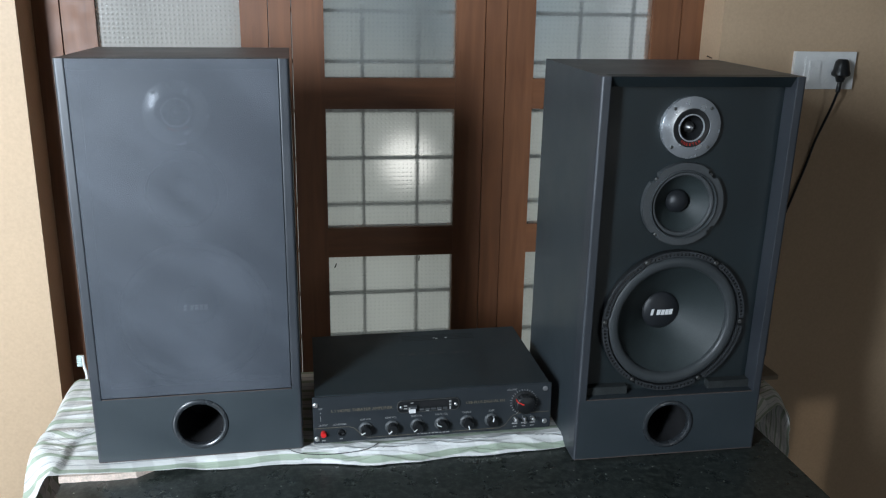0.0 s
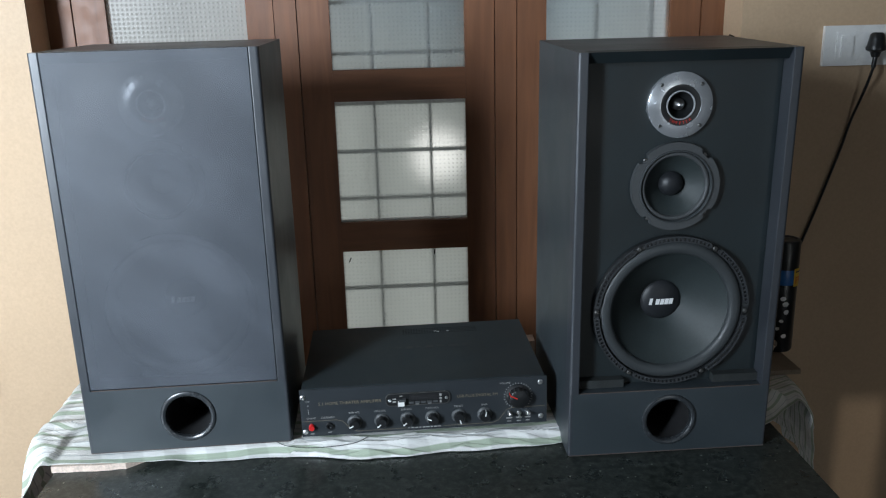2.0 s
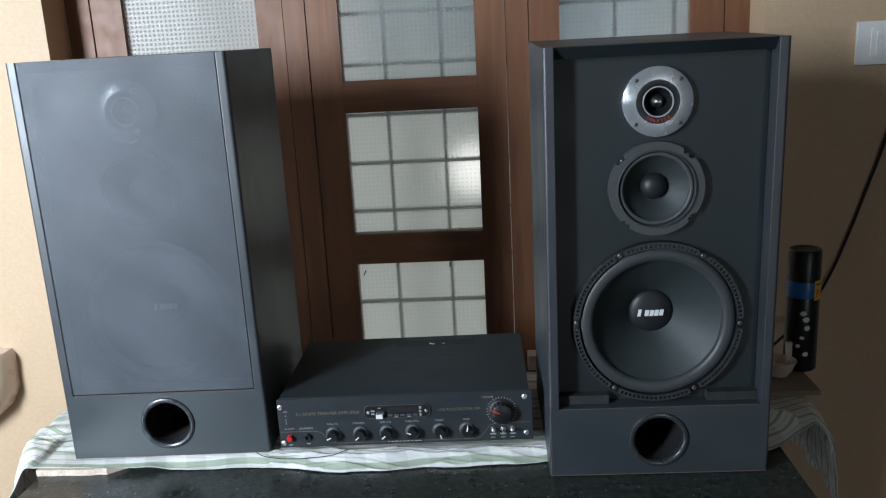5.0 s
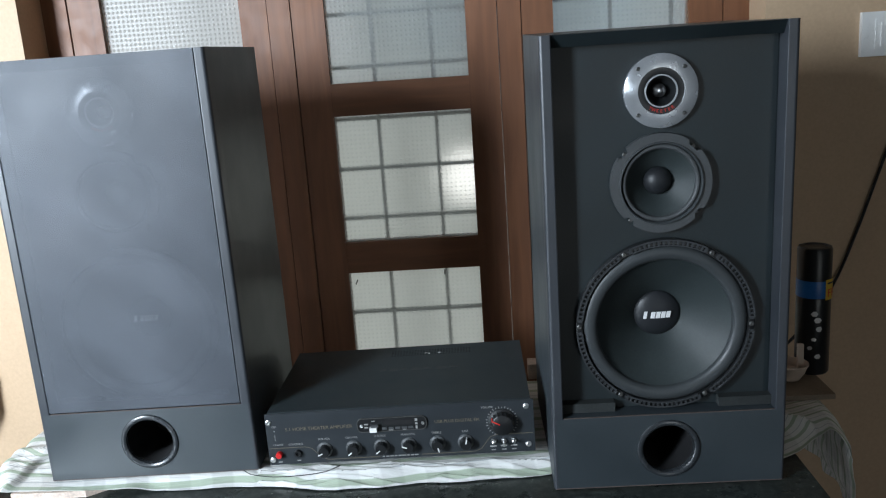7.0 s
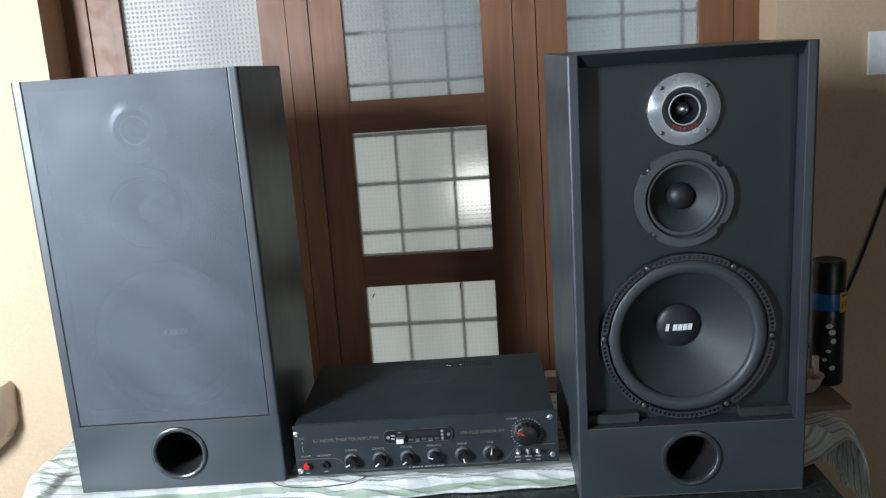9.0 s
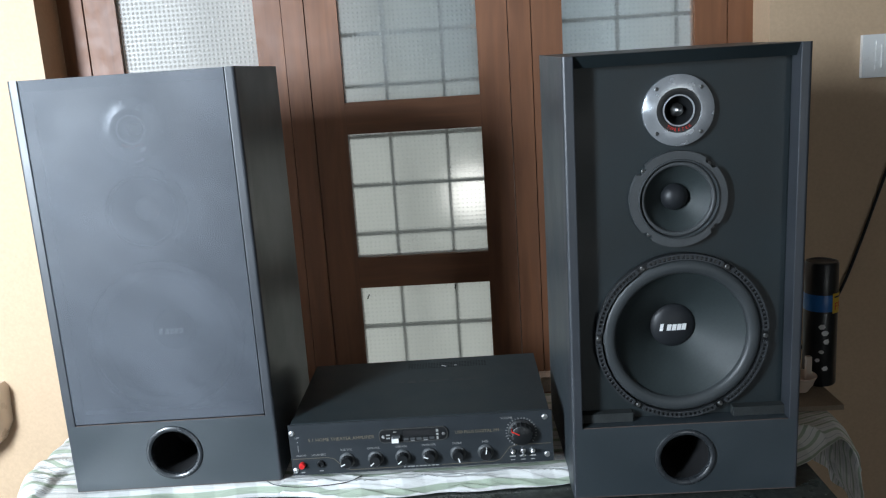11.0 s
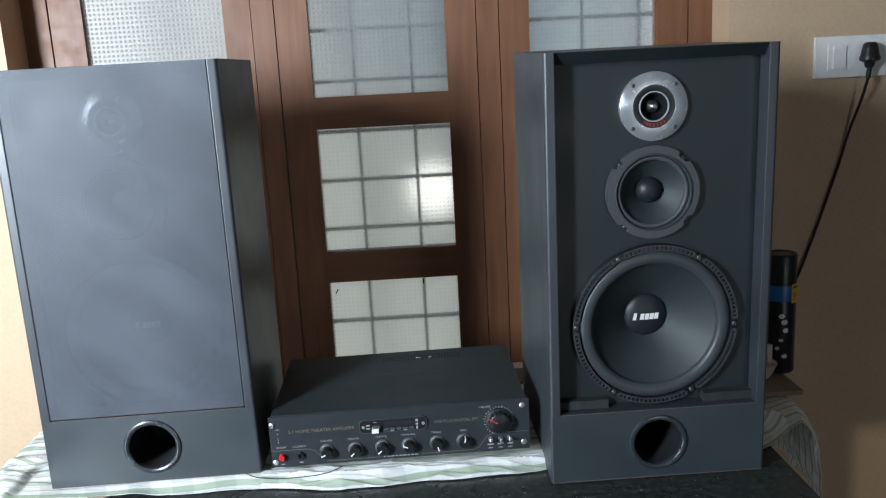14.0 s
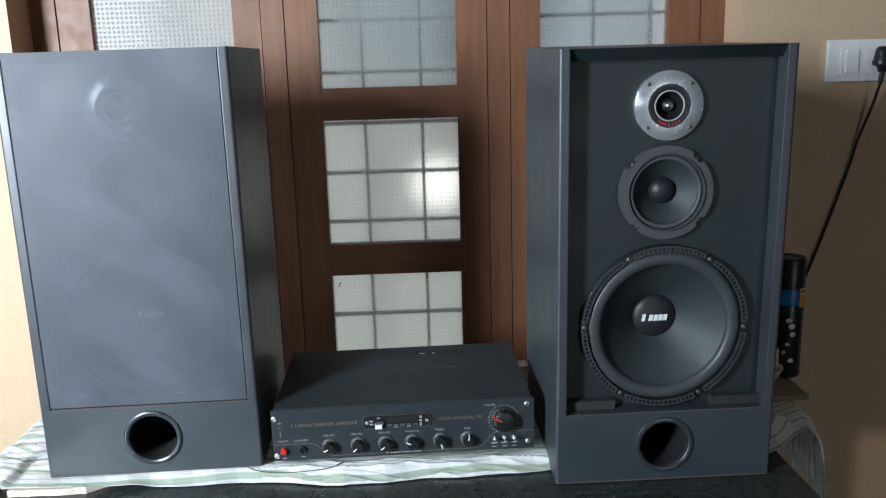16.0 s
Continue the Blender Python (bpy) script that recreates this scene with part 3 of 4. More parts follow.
def cloth_point(s, v):
    """s: metres across from the left fold (negative: hanging), v: 0 at the front hem, 1 at the back."""
    xa = -0.424 - 0.046 * ramp01(v / 0.3)
    xb = 0.876
    span = xb - xa
    x = xa + min(max(s, 0), span)
    hem = float(np.interp(x, [p[0] for p in HEM], [p[1] for p in HEM])) + 0.0016 * math.sin(s * 60) + 0.0014 * noise.noise(Vector((s * 40, 0, 0)))
    y = hem + v * (CLOTH_BACK - hem)
    n1 = noise.noise(Vector((s * 4, y * 20, 1.3)))
    n2 = noise.noise(Vector((s * 11, y * 45, 4.1)))
    # lies on the board, slips off its front edge on to the stone
    z = TZ + 0.0152
    off = 0.35 * ramp01((x + 0.35) / 0.06) + 0.65 * ramp01((x + 0.235) / 0.05)
    z -= off * 0.0130 * (1 - ramp01((y - hem) / 0.030))
    fold = ridge(s * 5 + y * 9, y * 34 - s * 4, 2.2) * 0.0040 + ridge(s * 9 - y * 12, y * 75 + s * 12, 7.7) * 0.0028
    if -0.03 < x < 0.44:
        z += fold * ramp01((1.325 - y) / 0.012) * ramp01((y - hem) / 0.004)
    elif x <= -0.345:
        z += (0.010 * max(0, n1) + 0.004 * max(0, n2) + 0.5 * fold) * ramp01((y - 1.30) / 0.04) * ramp01((-0.365 - x) / 0.02)
        z += 0.006 * ramp01((y - 1.40) / 0.12) * ramp01((-0.372 - x) / 0.05)
        z += 0.009 * flap(s, y)
    if x > 0.768:  # rises in a crumpled slope to the raised back of the table
        h = ramp01((x - 0.768) / 0.014)
        z += h * 0.0270 * ramp01((y - 1.305) / 0.09)
        z += h * (0.012 * ridge(s * 13, y * 26, 3.3) + 0.005 * n2) * ramp01((y - hem) / 0.02) * ramp01((1.405 - y) / 0.02)
    if s < 0:
        d = -s
        out = 0.020 * (1 - math.exp(-d / 0.020)) + 0.13 * d
        crease = noise.noise(Vector((y * 11 + d * 3, d * 4, 5.5))) * 0.022 + ridge(y * 9 + d * 5, d * 3, 1.1) * 0.012
        x -= out + crease * ramp01(d / 0.09)
        z -= d - 0.008 * (1 - math.exp(-d / 0.012))
        y -= 0.30 * d * (1 - v)
    elif s > span:
        d = s - span
        crease = noise.noise(Vector((y * 17 + d * 5, d * 7, 8.5))) * 0.026 + ridge(y * 14 + d * 4, d * 5, 6.1) * 0.018
        x += 0.012 * (1 - math.exp(-d / 0.012)) + 0.20 * d + 0.7 * crease * ramp01(d / 0.06)
        z -= 0.92 * d - 0.008 * (1 - math.exp(-d / 0.012))
        y += 0.22 * d * (1 - v)
    return Vector((x, y, z))


NU, NV = 420, 150
S0, S1 = -0.22, 1.335 + 0.20
bm = bmesh.new()
uvl = bm.loops.layers.uv.new("UVMap")
rows = [(j / NV) ** 1.6 for j in range(NV + 1)]
cols = [S0 + (S1 - S0) * i / NU for i in range(NU + 1)]
grid = [[bm.verts.new(cloth_point(c, r)) for r in rows] for c in cols]
for i in range(NU):
    for j in range(NV):
        f = bm.faces.new((grid[i][j], grid[i + 1][j], grid[i + 1][j + 1], grid[i][j + 1]))
        for lp, (a, c) in zip(f.loops, ((i, j), (i + 1, j), (i + 1, j + 1), (i, j + 1))):
            turned = flap(cols[a], grid[a][c].co.y) if cols[a] > -0.06 else 1.0
            lp[uvl].uv = (cols[a], rows[c] * (0.35 if cols[a] < 1.21 else 0.80) + (0.62 * cols[a] * turned if cols[a] < 0.1 else 0.0) + 0.008 * noise.noise(Vector((cols[a] * 4, rows[c] * 3, 0))))
cloth = tagged(link("table_cloth", bm, COTTON, smooth=True), "crumpled white cotton cloth with green stripes", "cloth")
sol = cloth.modifiers.new("thickness", "SOLIDIFY")
sol.thickness, sol.offset = 0.001, 1

# ---- loudspeakers ----
HW, CH, CD = 0.167, 0.652, 0.302  # half width, height, depth of a cabinet


def screw(parent, x, y, z, r=0.0035, mat=None):
    bm = lathe([(0.0, -0.0008), (r * 0.55, -0.0016), (r, -0.0006), (r, 0.001)], x, y, z, 12)
    box(bm, x - r * 0.7, x + r * 0.7, y - 0.0019, y - 0.0012, z - r * 0.12, z + r * 0.12)
    return part("screw", bm, mat or CHROME, parent)


def speaker(m, label):
    t = thing("loudspeaker", m, label, "loudspeaker", "pair of tall loudspeakers")
    body = plate(rect(-HW, HW, 0, CH), [rect(-HW + 0.015, HW - 0.015, 0.015, CH - 0.015)], 0.030, CD - 0.012)
    box(body, -HW, HW, CD - 0.0119, CD, 0, CH)
    part("cabinet", body, VINYL, t, "black vinyl-covered cabinet", smooth=False)
    corner = [(0.162 + 0.005 * math.cos(a), 0.005 - 0.005 * math.sin(a)) for a in np.linspace(0, math.pi / 2, 8)]
    for s in (-1, 1):
        prof = [(0.167, 0.0299), (0.167, 0.006), *corner, (0.1612, 0.0), (0.1532, 0.0), (0.1525, 0.0), (0.1516, 0.0005), (0.1513, 0.0015), (0.1513, 0.0025), (0.1513, 0.0299)]
        part("edge_strip", prism([(s * x, y) for x, y in prof], 0.112, CH), EDGING, t, "grey edge strip")
    top = boxes((-0.1512, 0.1512, 0.003, 0.0329, CH - 0.017, CH - 0.0003))
    for v in top.verts:  # its face slopes back towards the baffle, tilted so that it shades darker
        if v.co.y < 0.01 and v.co.z < CH - 0.01:
            v.co.y += 0.013
    part("top_edge", top, BAFFLE, t, bevel=0.0012)
    part("lower_panel", plate(rect(-0.1614, 0.1614, 0.0, 0.1119), [circle(0, 0.058, 0.040)], 0.0006, 0.0329), VINYL, t, smooth=False)
    for s in (-1, 1):
        prof = [(0.167, 0.0299), (0.167, 0.006), *[(x, max(y, 0.0006)) for x, y in corner[:-1]], (0.1615, 0.0006), (0.1615, 0.0299)]
        part("panel_edge", prism([(s * x, y) for x, y in prof], 0.0, 0.1119), EDGING, t)
    part("worn_edge", boxes((-0.150, 0.150, 0.0004, 0.003, 0.1118, 0.1126)), CHIP, t, "worn brown upper edge of the panel")
    part("worn_edge", boxes((-0.165, 0.165, 0.0005, 0.004, -0.0008, 0.0006)), CHIP, t, "orange-brown worn bottom edge")
    # tube and its end in near-black: the inner shade is in the colour
    part("port_tube", lathe([(0.0386, 0.11), (0.0366, 0.02), (0.0363, 0.0062)], 0, 0, 0.058), VOID, t)
    lip = [(0.0363, 0.0061), (0.0362, 0.004), (0.0372, -0.001), (0.0395, -0.0028), (0.042, -0.0030), (0.0445, -0.0018), (0.0458, 0.0012)]
    part("port", lathe(lip, 0, 0, 0.058), PORT, t, "round black bass port ring")
    part("port_end", lathe([(0.0, 0.11), (0.0386, 0.1101)], 0, 0, 0.058), VOID, t)
    # baffle with the three drivers
    zs = {"w": 0.2405, "m": 0.4455, "t": 0.570}
    part("baffle", plate(rect(-0.1512, 0.1512, 0.1121, CH - 0.0161), [circle(0, zs["w"], 0.117), circle(0, zs["m"], 0.058), circle(-0.0048, zs["t"], 0.024)], 0.033, 0.040), BAFFLE, t, "dusty black recessed baffle", smooth=False)
    part("ledge_strip", boxes((-0.1510, -0.0735, 0.0175, 0.0329, 0.1125, 0.1265)), DUSTY, t, "dusty black ledge", bevel=0.0015)
    part("ledge_strip", boxes((0.0760, 0.1510, 0.0175, 0.0329, 0.1125, 0.1265)), DUSTY, t, bevel=0.0015)
    # woofer
    z, y = zs["w"], 0.026
    w = part("woofer", lathe([(0.126, 0.0069), (0.1262, -0.0035), (0.1248, -0.0045), (0.1170, -0.0045), (0.1158, 0.004)], 0, y, z, 96), BLACK, t, "large black bass driver")
    roll = [(0.1165, 0.001)] + [(0.1062 + 0.0103 * math.cos(a), 0.001 - 0.0075 * math.sin(a)) for a in np.linspace(0, math.pi, 14)] + [(0.0955, 0.003)]
    part("surround", lathe(roll, 0, y, z, 96), RUBBER, w, "broad half-round rubber surround")
    cone = [(0.0958, 0.003), (0.085, 0.0118), (0.065, 0.0265), (0.045, 0.0425), (0.034, 0.0525)]
    part("cone", lathe(cone, 0, y, z, 96), CONE, w, "black paper cone")
    cap = [(0.0345 * math.sin(a), 0.051 - 0.0345 * 0.36 * (math.cos(a) - 0.15)) for a in np.linspace(1.42, 0, 12)]
    part("dust_cap", lathe(cap, 0, y, z, 64), DOME, w, "smooth black dust cap")
    for k in range(6):
        bm = bmesh.new()
        a0, a1 = radians(60 * k + 2.6), radians(60 * k + 53.4)
        for r0, r1 in ((0.1172, 0.1192), (0.1240, 0.1262)):
            prev = None
            for i in range(21):
                a = a0 + (a1 - a0) * i / 20
                cs, sn = math.cos(a), math.sin(a)
                q = [bm.verts.new((r * cs, y + d, z + r * sn)) for r, d in ((r0, -0.004), (r0, -0.0078), (r1, -0.0078), (r1, -0.004))]
                if prev:
                    for c in range(4):
                        bm.faces.new((prev[c], prev[(c + 1) % 4], q[(c + 1) % 4], q[c]))
                else:
                    bm.faces.new(q)
                prev = q
            bm.faces.new(prev)
        for i in range(17):
            a = a0 + (a1 - a0) * i / 16
            wd = 0.0014 if 0 < i < 16 else 0.0024
            rib = [Vector((r, d, s * wd)) for r in (0.1188, 0.1244) for d in (-0.004, -0.0075) for s in (-1, 1)]
            vs = [bm.verts.new((p.x * math.cos(a) - p.z * math.sin(a), y + p.y, z + p.x * math.sin(a) + p.z * math.cos(a))) for p in rib]
            for f in ((0, 1, 3, 2), (4, 6, 7, 5), (0, 4, 5, 1), (2, 3, 7, 6), (0, 2, 6, 4), (1, 5, 7, 3)):
                bm.faces.new([vs[c] for c in f])
        part("gasket", bm, GASKET, w, "perforated rubber gasket arc", smooth=False)
        screw(w, 0.1215 * math.cos(radians(60 * k - 2)), y - 0.0055, z + 0.1215 * math.sin(radians(60 * k - 2)), 0.0038, DULL_STEEL)
    # maker's mark on the dust cap as plain slanted shapes
    bm = bmesh.new()
    for k, (x, wd, h) in enumerate(((-0.0190, 0.0050, 0.0112), (-0.0080, 0.0062, 0.0096), (-0.0005, 0.0062, 0.0096), (0.0070, 0.0062, 0.0096), (0.0145, 0.0062, 0.0096))):
        sub = bmesh.new()
        yy = 0.0402 + 5.2 * x * x
        bar(sub, x, y + yy - 0.0012, z + 0.0003, wd, h, 0.0006)
        for v in sub.verts:
            v.co.x += 0.18 * (v.co.z - z)
        me = bpy.data.meshes.new("mark")
        sub.to_mesh(me)
        sub.free()
        bm.from_mesh(me)
        bpy.data.meshes.remove(me)
    part("printed_mark", bm, WHITE_PRINT, w, "short row of white printed shapes", smooth=False)
    # midrange
    z = zs["m"]
    outline, seg = [], 120
    for k in range(seg):
        a = 360 * k / seg
        near = min(abs((a - c + 180) % 360 - 180) for c in (48, 139, 230, 319))
        outline.append(((0.0688 if near > 6 else 0.0635), radians(a)))
    md = part("midrange", plate([(r * math.cos(a), z + r * math.sin(a)) for r, a in outline], [circle(0, z, 0.0555, 72)], y - 0.0045, y + 0.0069), DRIVER_GREY, t, "midrange driver with a grey frame", smooth=False, bevel=0.0)
    md.location = (-0.005, 0, 0)
    ridge = [(0.0575, -0.0045), (0.0570, -0.0068), (0.0555, -0.0072), (0.0545, -0.006), (0.054, 0.0)]
    part("frame_ridge", lathe(ridge, 0, y, z, 72), RUBBER, md)
    roll = [(0.0542, 0.0)] + [(0.0505 + 0.0035 * math.cos(a), 0.0 - 0.0035 * math.sin(a)) for a in np.linspace(0, math.pi, 8)] + [(0.0468, 0.002)]
    part("surround", lathe(roll, 0, y, z, 72), DRIVER_GREY, md)
    part("cone", lathe([(0.047, 0.002), (0.036, 0.010), (0.026, 0.018), (0.019, 0.024)], 0, y, z, 72), CONE, md)
    part("dust_cap", lathe([(0.0198 * math.sin(a), 0.022 - 0.0165 * (math.cos(a) - 0.1)) for a in np.linspace(1.45, 0, 10)], 0, y, z, 48), DOME, md, "round black dust cap")
    for c in (48, 139, 230, 319):
        screw(md, 0.0648 * math.cos(radians(c)), y - 0.001, z + 0.0648 * math.sin(radians(c)), 0.003, DULL_STEEL)
    # tweeter
    z = zs["t"]
    tw = part("tweeter", lathe([(0.0493, 0.0069), (0.0493, -0.0017), (0.0487, -0.0022), (0.0310, -0.0042), (0.0306, -0.0030)], 0, y, 0, 96), ALU, t, "tweeter with a spun aluminium face plate")
    tw.location = (-0.0048, 0, z)
    part("inner_ring", lathe([(0.0307, -0.0030), (0.0222, -0.0034), (0.0215, -0.003)], 0, y, 0, 72), BLACK, tw)
    part("bright_ring", lathe([(0.0222, -0.0032), (0.0216, -0.0046), (0.0204, -0.0046), (0.0198, -0.002)], 0, y, 0, 72), SATIN, tw)
    part("horn", lathe([(0.0199, -0.002), (0.017, 0.006), (0.013, 0.014), (0.009, 0.018), (0.0, 0.018)], 0, y, 0, 48), BLACK, tw, "black horn throat")
    part("phase_plug", lathe([(0.0095, 0.018), (0.0088, 0.007), (0.006, 0.0025), (0.0035, -0.0005), (0.0, -0.003)], 0, y, 0, 32), CHROME, tw, "bright pointed phase plug")
    bm = bmesh.new()
    word = "TWEETER"
    for k, ch in enumerate(word):
        a = radians(-90 + (k - 3) * 11.5)
        lettering(ch, 0.0062, pose(0.0265 * math.cos(a), y - 0.0037, 0.0265 * math.sin(a)) @ Matrix.Rotation(-(a + math.pi / 2), 4, "Y"), bm)
    part("lettering", bm, RED, tw, "red printed word", smooth=False)
    for c in (45, 135, 225, 315):
        screw(tw, 0.0432 * math.cos(radians(c)), y - 0.0030, 0.0432 * math.sin(radians(c)), 0.0028, DULL_STEEL)
    return t


right = speaker(pose(0.597, 1.243, 0.8025, 1.5, 0, 0.6), "tall black three-way loudspeaker with bare drivers, on the granite")
left = speaker(pose(-0.1955, 1.3055, 0.8195, 0.3, -0.25, 1.2), "tall black loudspeaker with its cloth grille on, on striped cloth")
# the left one wears its grille
g = part("grille", boxes((-0.1508, 0.1498, 0.0012, 0.0022, 0.1145, CH - 0.0005)), CLOTH_MESH, left, "flat dark grey cloth grille, dusty, crease shading painted in", smooth=False)
part("grille_frame", plate(rect(-0.1490, 0.1490, 0.1146, CH - 0.017), [rect(-0.135, 0.135, 0.130, CH - 0.032)], 0.0023, 0.0075), BLACK, g, smooth=False)

# ---- amplifier ----
amp = thing("amplifier", pose(0.1985, 1.314, 0.818, 0, -0.5, 0.6), "black home theater amplifier with a row of knobs", "amplifier")
AW, AH, AD, AZ = 0.419, 0.087, 0.272, 0.009
X0 = -AW / 2
part("case", boxes((X0 + 0.004, -X0 - 0.004, 0.0035, AD, AZ + 0.001, AZ + AH)), AMP_PAINT, amp, "black powder-coated steel case", bevel=0.0012)
part("front_panel", boxes((X0, -X0, 0.0, 0.0034, AZ, AZ + AH - 0.001)), AMP_FRONT, amp, "black printed front panel", bevel=0.0008)
for x in (-0.17, 0.17):
    for y in (0.03, AD - 0.03):
        part("foot", lathe([(0.0, 0.0), (0.011, 0.0), (0.012, AZ + 0.001), (0.0, AZ + 0.001)], x, y, 0, 20, "Z"), RUBBER, amp)


def pu(u):
    return X0 + u * AW


def pv(v):
    return AZ + AH * (1 - v)


for u, v in ((0.012, 0.17), (0.014, 0.90), (0.973, 0.13), (0.976, 0.86)):
    screw(amp, pu(u), -0.0006, pv(v), 0.0046, CHROME)
bm = lathe([(0.0, -0.008), (0.0042, -0.008), (0.0050, -0.0068), (0.0050, 0.0)], pu(0.041), 0, pv(0.79), 24)
part("power_button", bm, REDBUTTON, amp, "round red push button")
part("loudness_button", lathe([(0.0, -0.002), (0.003, -0.002), (0.0032, -0.005), (0.0055, -0.005), (0.0062, 0.0)], pu(0.112), 0, pv(0.79), 24), BLACK, amp, "small black button")


def knob(u, v, r, length, angle, mark):
    x, z = pu(u), pv(v)
    prof = [(r * 1.28, 0.0), (r * 1.28, -0.002), (r * 1.05, -0.0035), (r, -length + 0.001), (r * 0.92, -length), (0.0, -length + 0.0004)]
    bm = lathe(prof, x, 0, z, 48)
    for v2 in bm.verts:  # shallow ribs round the skirt
        if v2.co.y < -0.003 and v2.co.y > -length + 0.0005:
            a = math.atan2(v2.co.z - z, v2.co.x - x)
            k = 1 + 0.05 * math.cos(16 * a)
            v2.co.x, v2.co.z = x + (v2.co.x - x) * k, z + (v2.co.z - z) * k
    kn = part("knob", bm, BLACK, amp, "ribbed black knob")
    if r < 0.012:
        part("skirt", lathe([(r * 1.02, -0.0036), (r * 1.30, -0.0026), (r * 1.42, -0.0012), (r * 1.44, 0.0)], x, 0, z, 48), DRIVER_GREY, kn, "dull grey skirt")
    bm = bmesh.new()
    box(bm, r * 0.25, r * 0.98, -length - 0.0004, -length + 0.0004, -0.0009, 0.0009)
    box(bm, r * 0.98, r * 1.08, -length - 0.0004, -length * 0.35, -0.0009, 0.0009)
    bmesh.ops.transform(bm, matrix=Matrix.Translation((x, 0, z)) @ Matrix.Rotation(-radians(angle), 4, "Y"), verts=bm.verts)
    part("pointer", bm, mark, kn, "", smooth=False)


for u, angle in ((0.214, 205), (0.323, 222), (0.428, 218), (0.530, 160), (0.638, 285), (0.743, 80)):
    knob(u, 0.745, 0.0088, 0.0145, angle, WHITE_PRINT)
knob(0.882, 0.40, 0.0165, 0.017, 152, RED)

# printing
gold, grey, white = bmesh.new(), bmesh.new(), bmesh.new()
PY = -0.0004


def print_text(text, u, v, size, mat, align="CENTER"):
    bm = bmesh.new()
    lettering(text, size, pose(pu(u), PY, pv(v)), bm, align)
    part("lettering", bm, mat, amp, "", smooth=False)


print_text("5.1 HOME THEATER AMPLIFIER", 0.072, 0.325, 0.0078, GOLD_PRINT, "LEFT")
print_text("USB PLUS DIGITAL FM", 0.632, 0.335, 0.0072, GOLD_PRINT, "LEFT")
for text, u in (("SUB-VOL", 0.214), ("CEN-VOL", 0.318), ("SUR-VOL", 0.425), ("MAIN-VOL", 0.530), ("TREBLE", 0.636), ("BASS", 0.743)):
    print_text(text, u, 0.545, 0.0048, GREY_PRINT)
print_text("VOLUME", 0.829, 0.115, 0.0048, GREY_PRINT)
print_text("LED", 0.031, 0.26, 0.0042, GREY_PRINT)
print_text("ON/OFF", 0.040, 0.615, 0.0044, GREY_PRINT)
print_text("LOUDNESS", 0.107, 0.615, 0.0046, GREY_PRINT)
bar(grey, pu(0.031), PY, pv(0.47), 0.0006, 0.010)
bar(grey, pu(0.031), PY, pv(0.345), 0.0016, 0.0016)
for u in (0.845, 0.884, 0.921):
    bar(grey, pu(u), PY, pv(0.865), 0.010, 0.0022)
    bar(grey, pu(u), PY, pv(0.935), 0.007, 0.0014)
bar(grey, pu(0.041), PY, pv(0.945), 0.006, 0.0014)
bar(grey, pu(0.112), PY, pv(0.93), 0.006, 0.0014)
for k in range(9):
    bar(grey, pu(0.432 + 0.0155 * k), PY, pv(0.945), 0.0035 + 0.0012 * (k % 3), 0.0016)
for k in range(25):
    a = radians(240 - k * 11.7)
    tick = bmesh.new()
    box(tick, 0.0222, 0.0244 if k % 2 else 0.0252, PY - 0.0003, PY, -0.0005, 0.0005)
    bmesh.ops.transform(tick, matrix=Matrix.Translation((pu(0.882), 0, pv(0.40))) @ Matrix.Rotation(-a, 4, "Y"), verts=tick.verts)
    me = bpy.data.meshes.new("tick")
    tick.to_mesh(me)
    tick.free()
    white.from_mesh(me)
    bpy.data.meshes.remove(me)
path = [(0.005, 0.675), (0.14, 0.675), (0.165, 0.71), (0.20, 0.90), (0.225, 0.945), (0.42, 0.945), (0.575, 0.945), (0.775, 0.945), (0.80, 0.90), (0.835, 0.68), (0.86, 0.645), (0.993, 0.645)]
for k, ((u0, v0), (u1, v1)) in enumerate(zip(path, path[1:])):
    if k == 5:
        part("gold_line", gold, GOLD_PRINT, amp, "dull gold printed line", smooth=False)
        gold = bmesh.new()
        continue
    a, c = Vector((pu(u0), PY, pv(v0))), Vector((pu(u1), PY, pv(v1)))
    off = Vector((-(c - a).z, 0, (c - a).x)).normalized() * 0.0004
    gold.faces.new([gold.verts.new(p) for p in (a - off, c - off, c + off, a + off)])
part("gold_line", gold, GOLD_PRINT, amp, "dull gold printed line", smooth=False)
tagged(part("small_print", grey, GREY_PRINT, amp, "tiny grey printed marks", smooth=False), kind="stuff")
tagged(part("volume_scale", white, GREY_PRINT, amp, "ring of white scale marks", smooth=False), kind="stuff")

# player module let into the panel


def pill(u0, u1, v0, v1, r, seg=10):
    x0, x1, z0, z1 = pu(u0), pu(u1), pv(v1), pv(v0)
    out = []
    for cx, cz, a0 in ((x1 - r, z0 + r, -90), (x1 - r, z1 - r, 0), (x0 + r, z1 - r, 90), (x0 + r, z0 + r, 180)):
        out += [(cx + r * math.cos(radians(a0 + 90 * k / seg)), cz + r * math.sin(radians(a0 + 90 * k / seg))) for k in range(seg + 1)]
    return out


mod = part("player_module", plate(pill(0.345, 0.602, 0.195, 0.445, 0.008), [], -0.0022, 0.0), BLACK, amp, "black player module with a display", smooth=False)
part("module_rim", plate(pill(0.343, 0.604, 0.187, 0.453, 0.009), [pill(0.346, 0.601, 0.20, 0.44, 0.0078)], -0.0028, -0.0001), DULL_STEEL, mod, smooth=False)
part("display", boxes((pu(0.44), pu(0.555), -0.0026, -0.002, pv(0.335), pv(0.235))), VOID, mod, "dark display window", smooth=False)
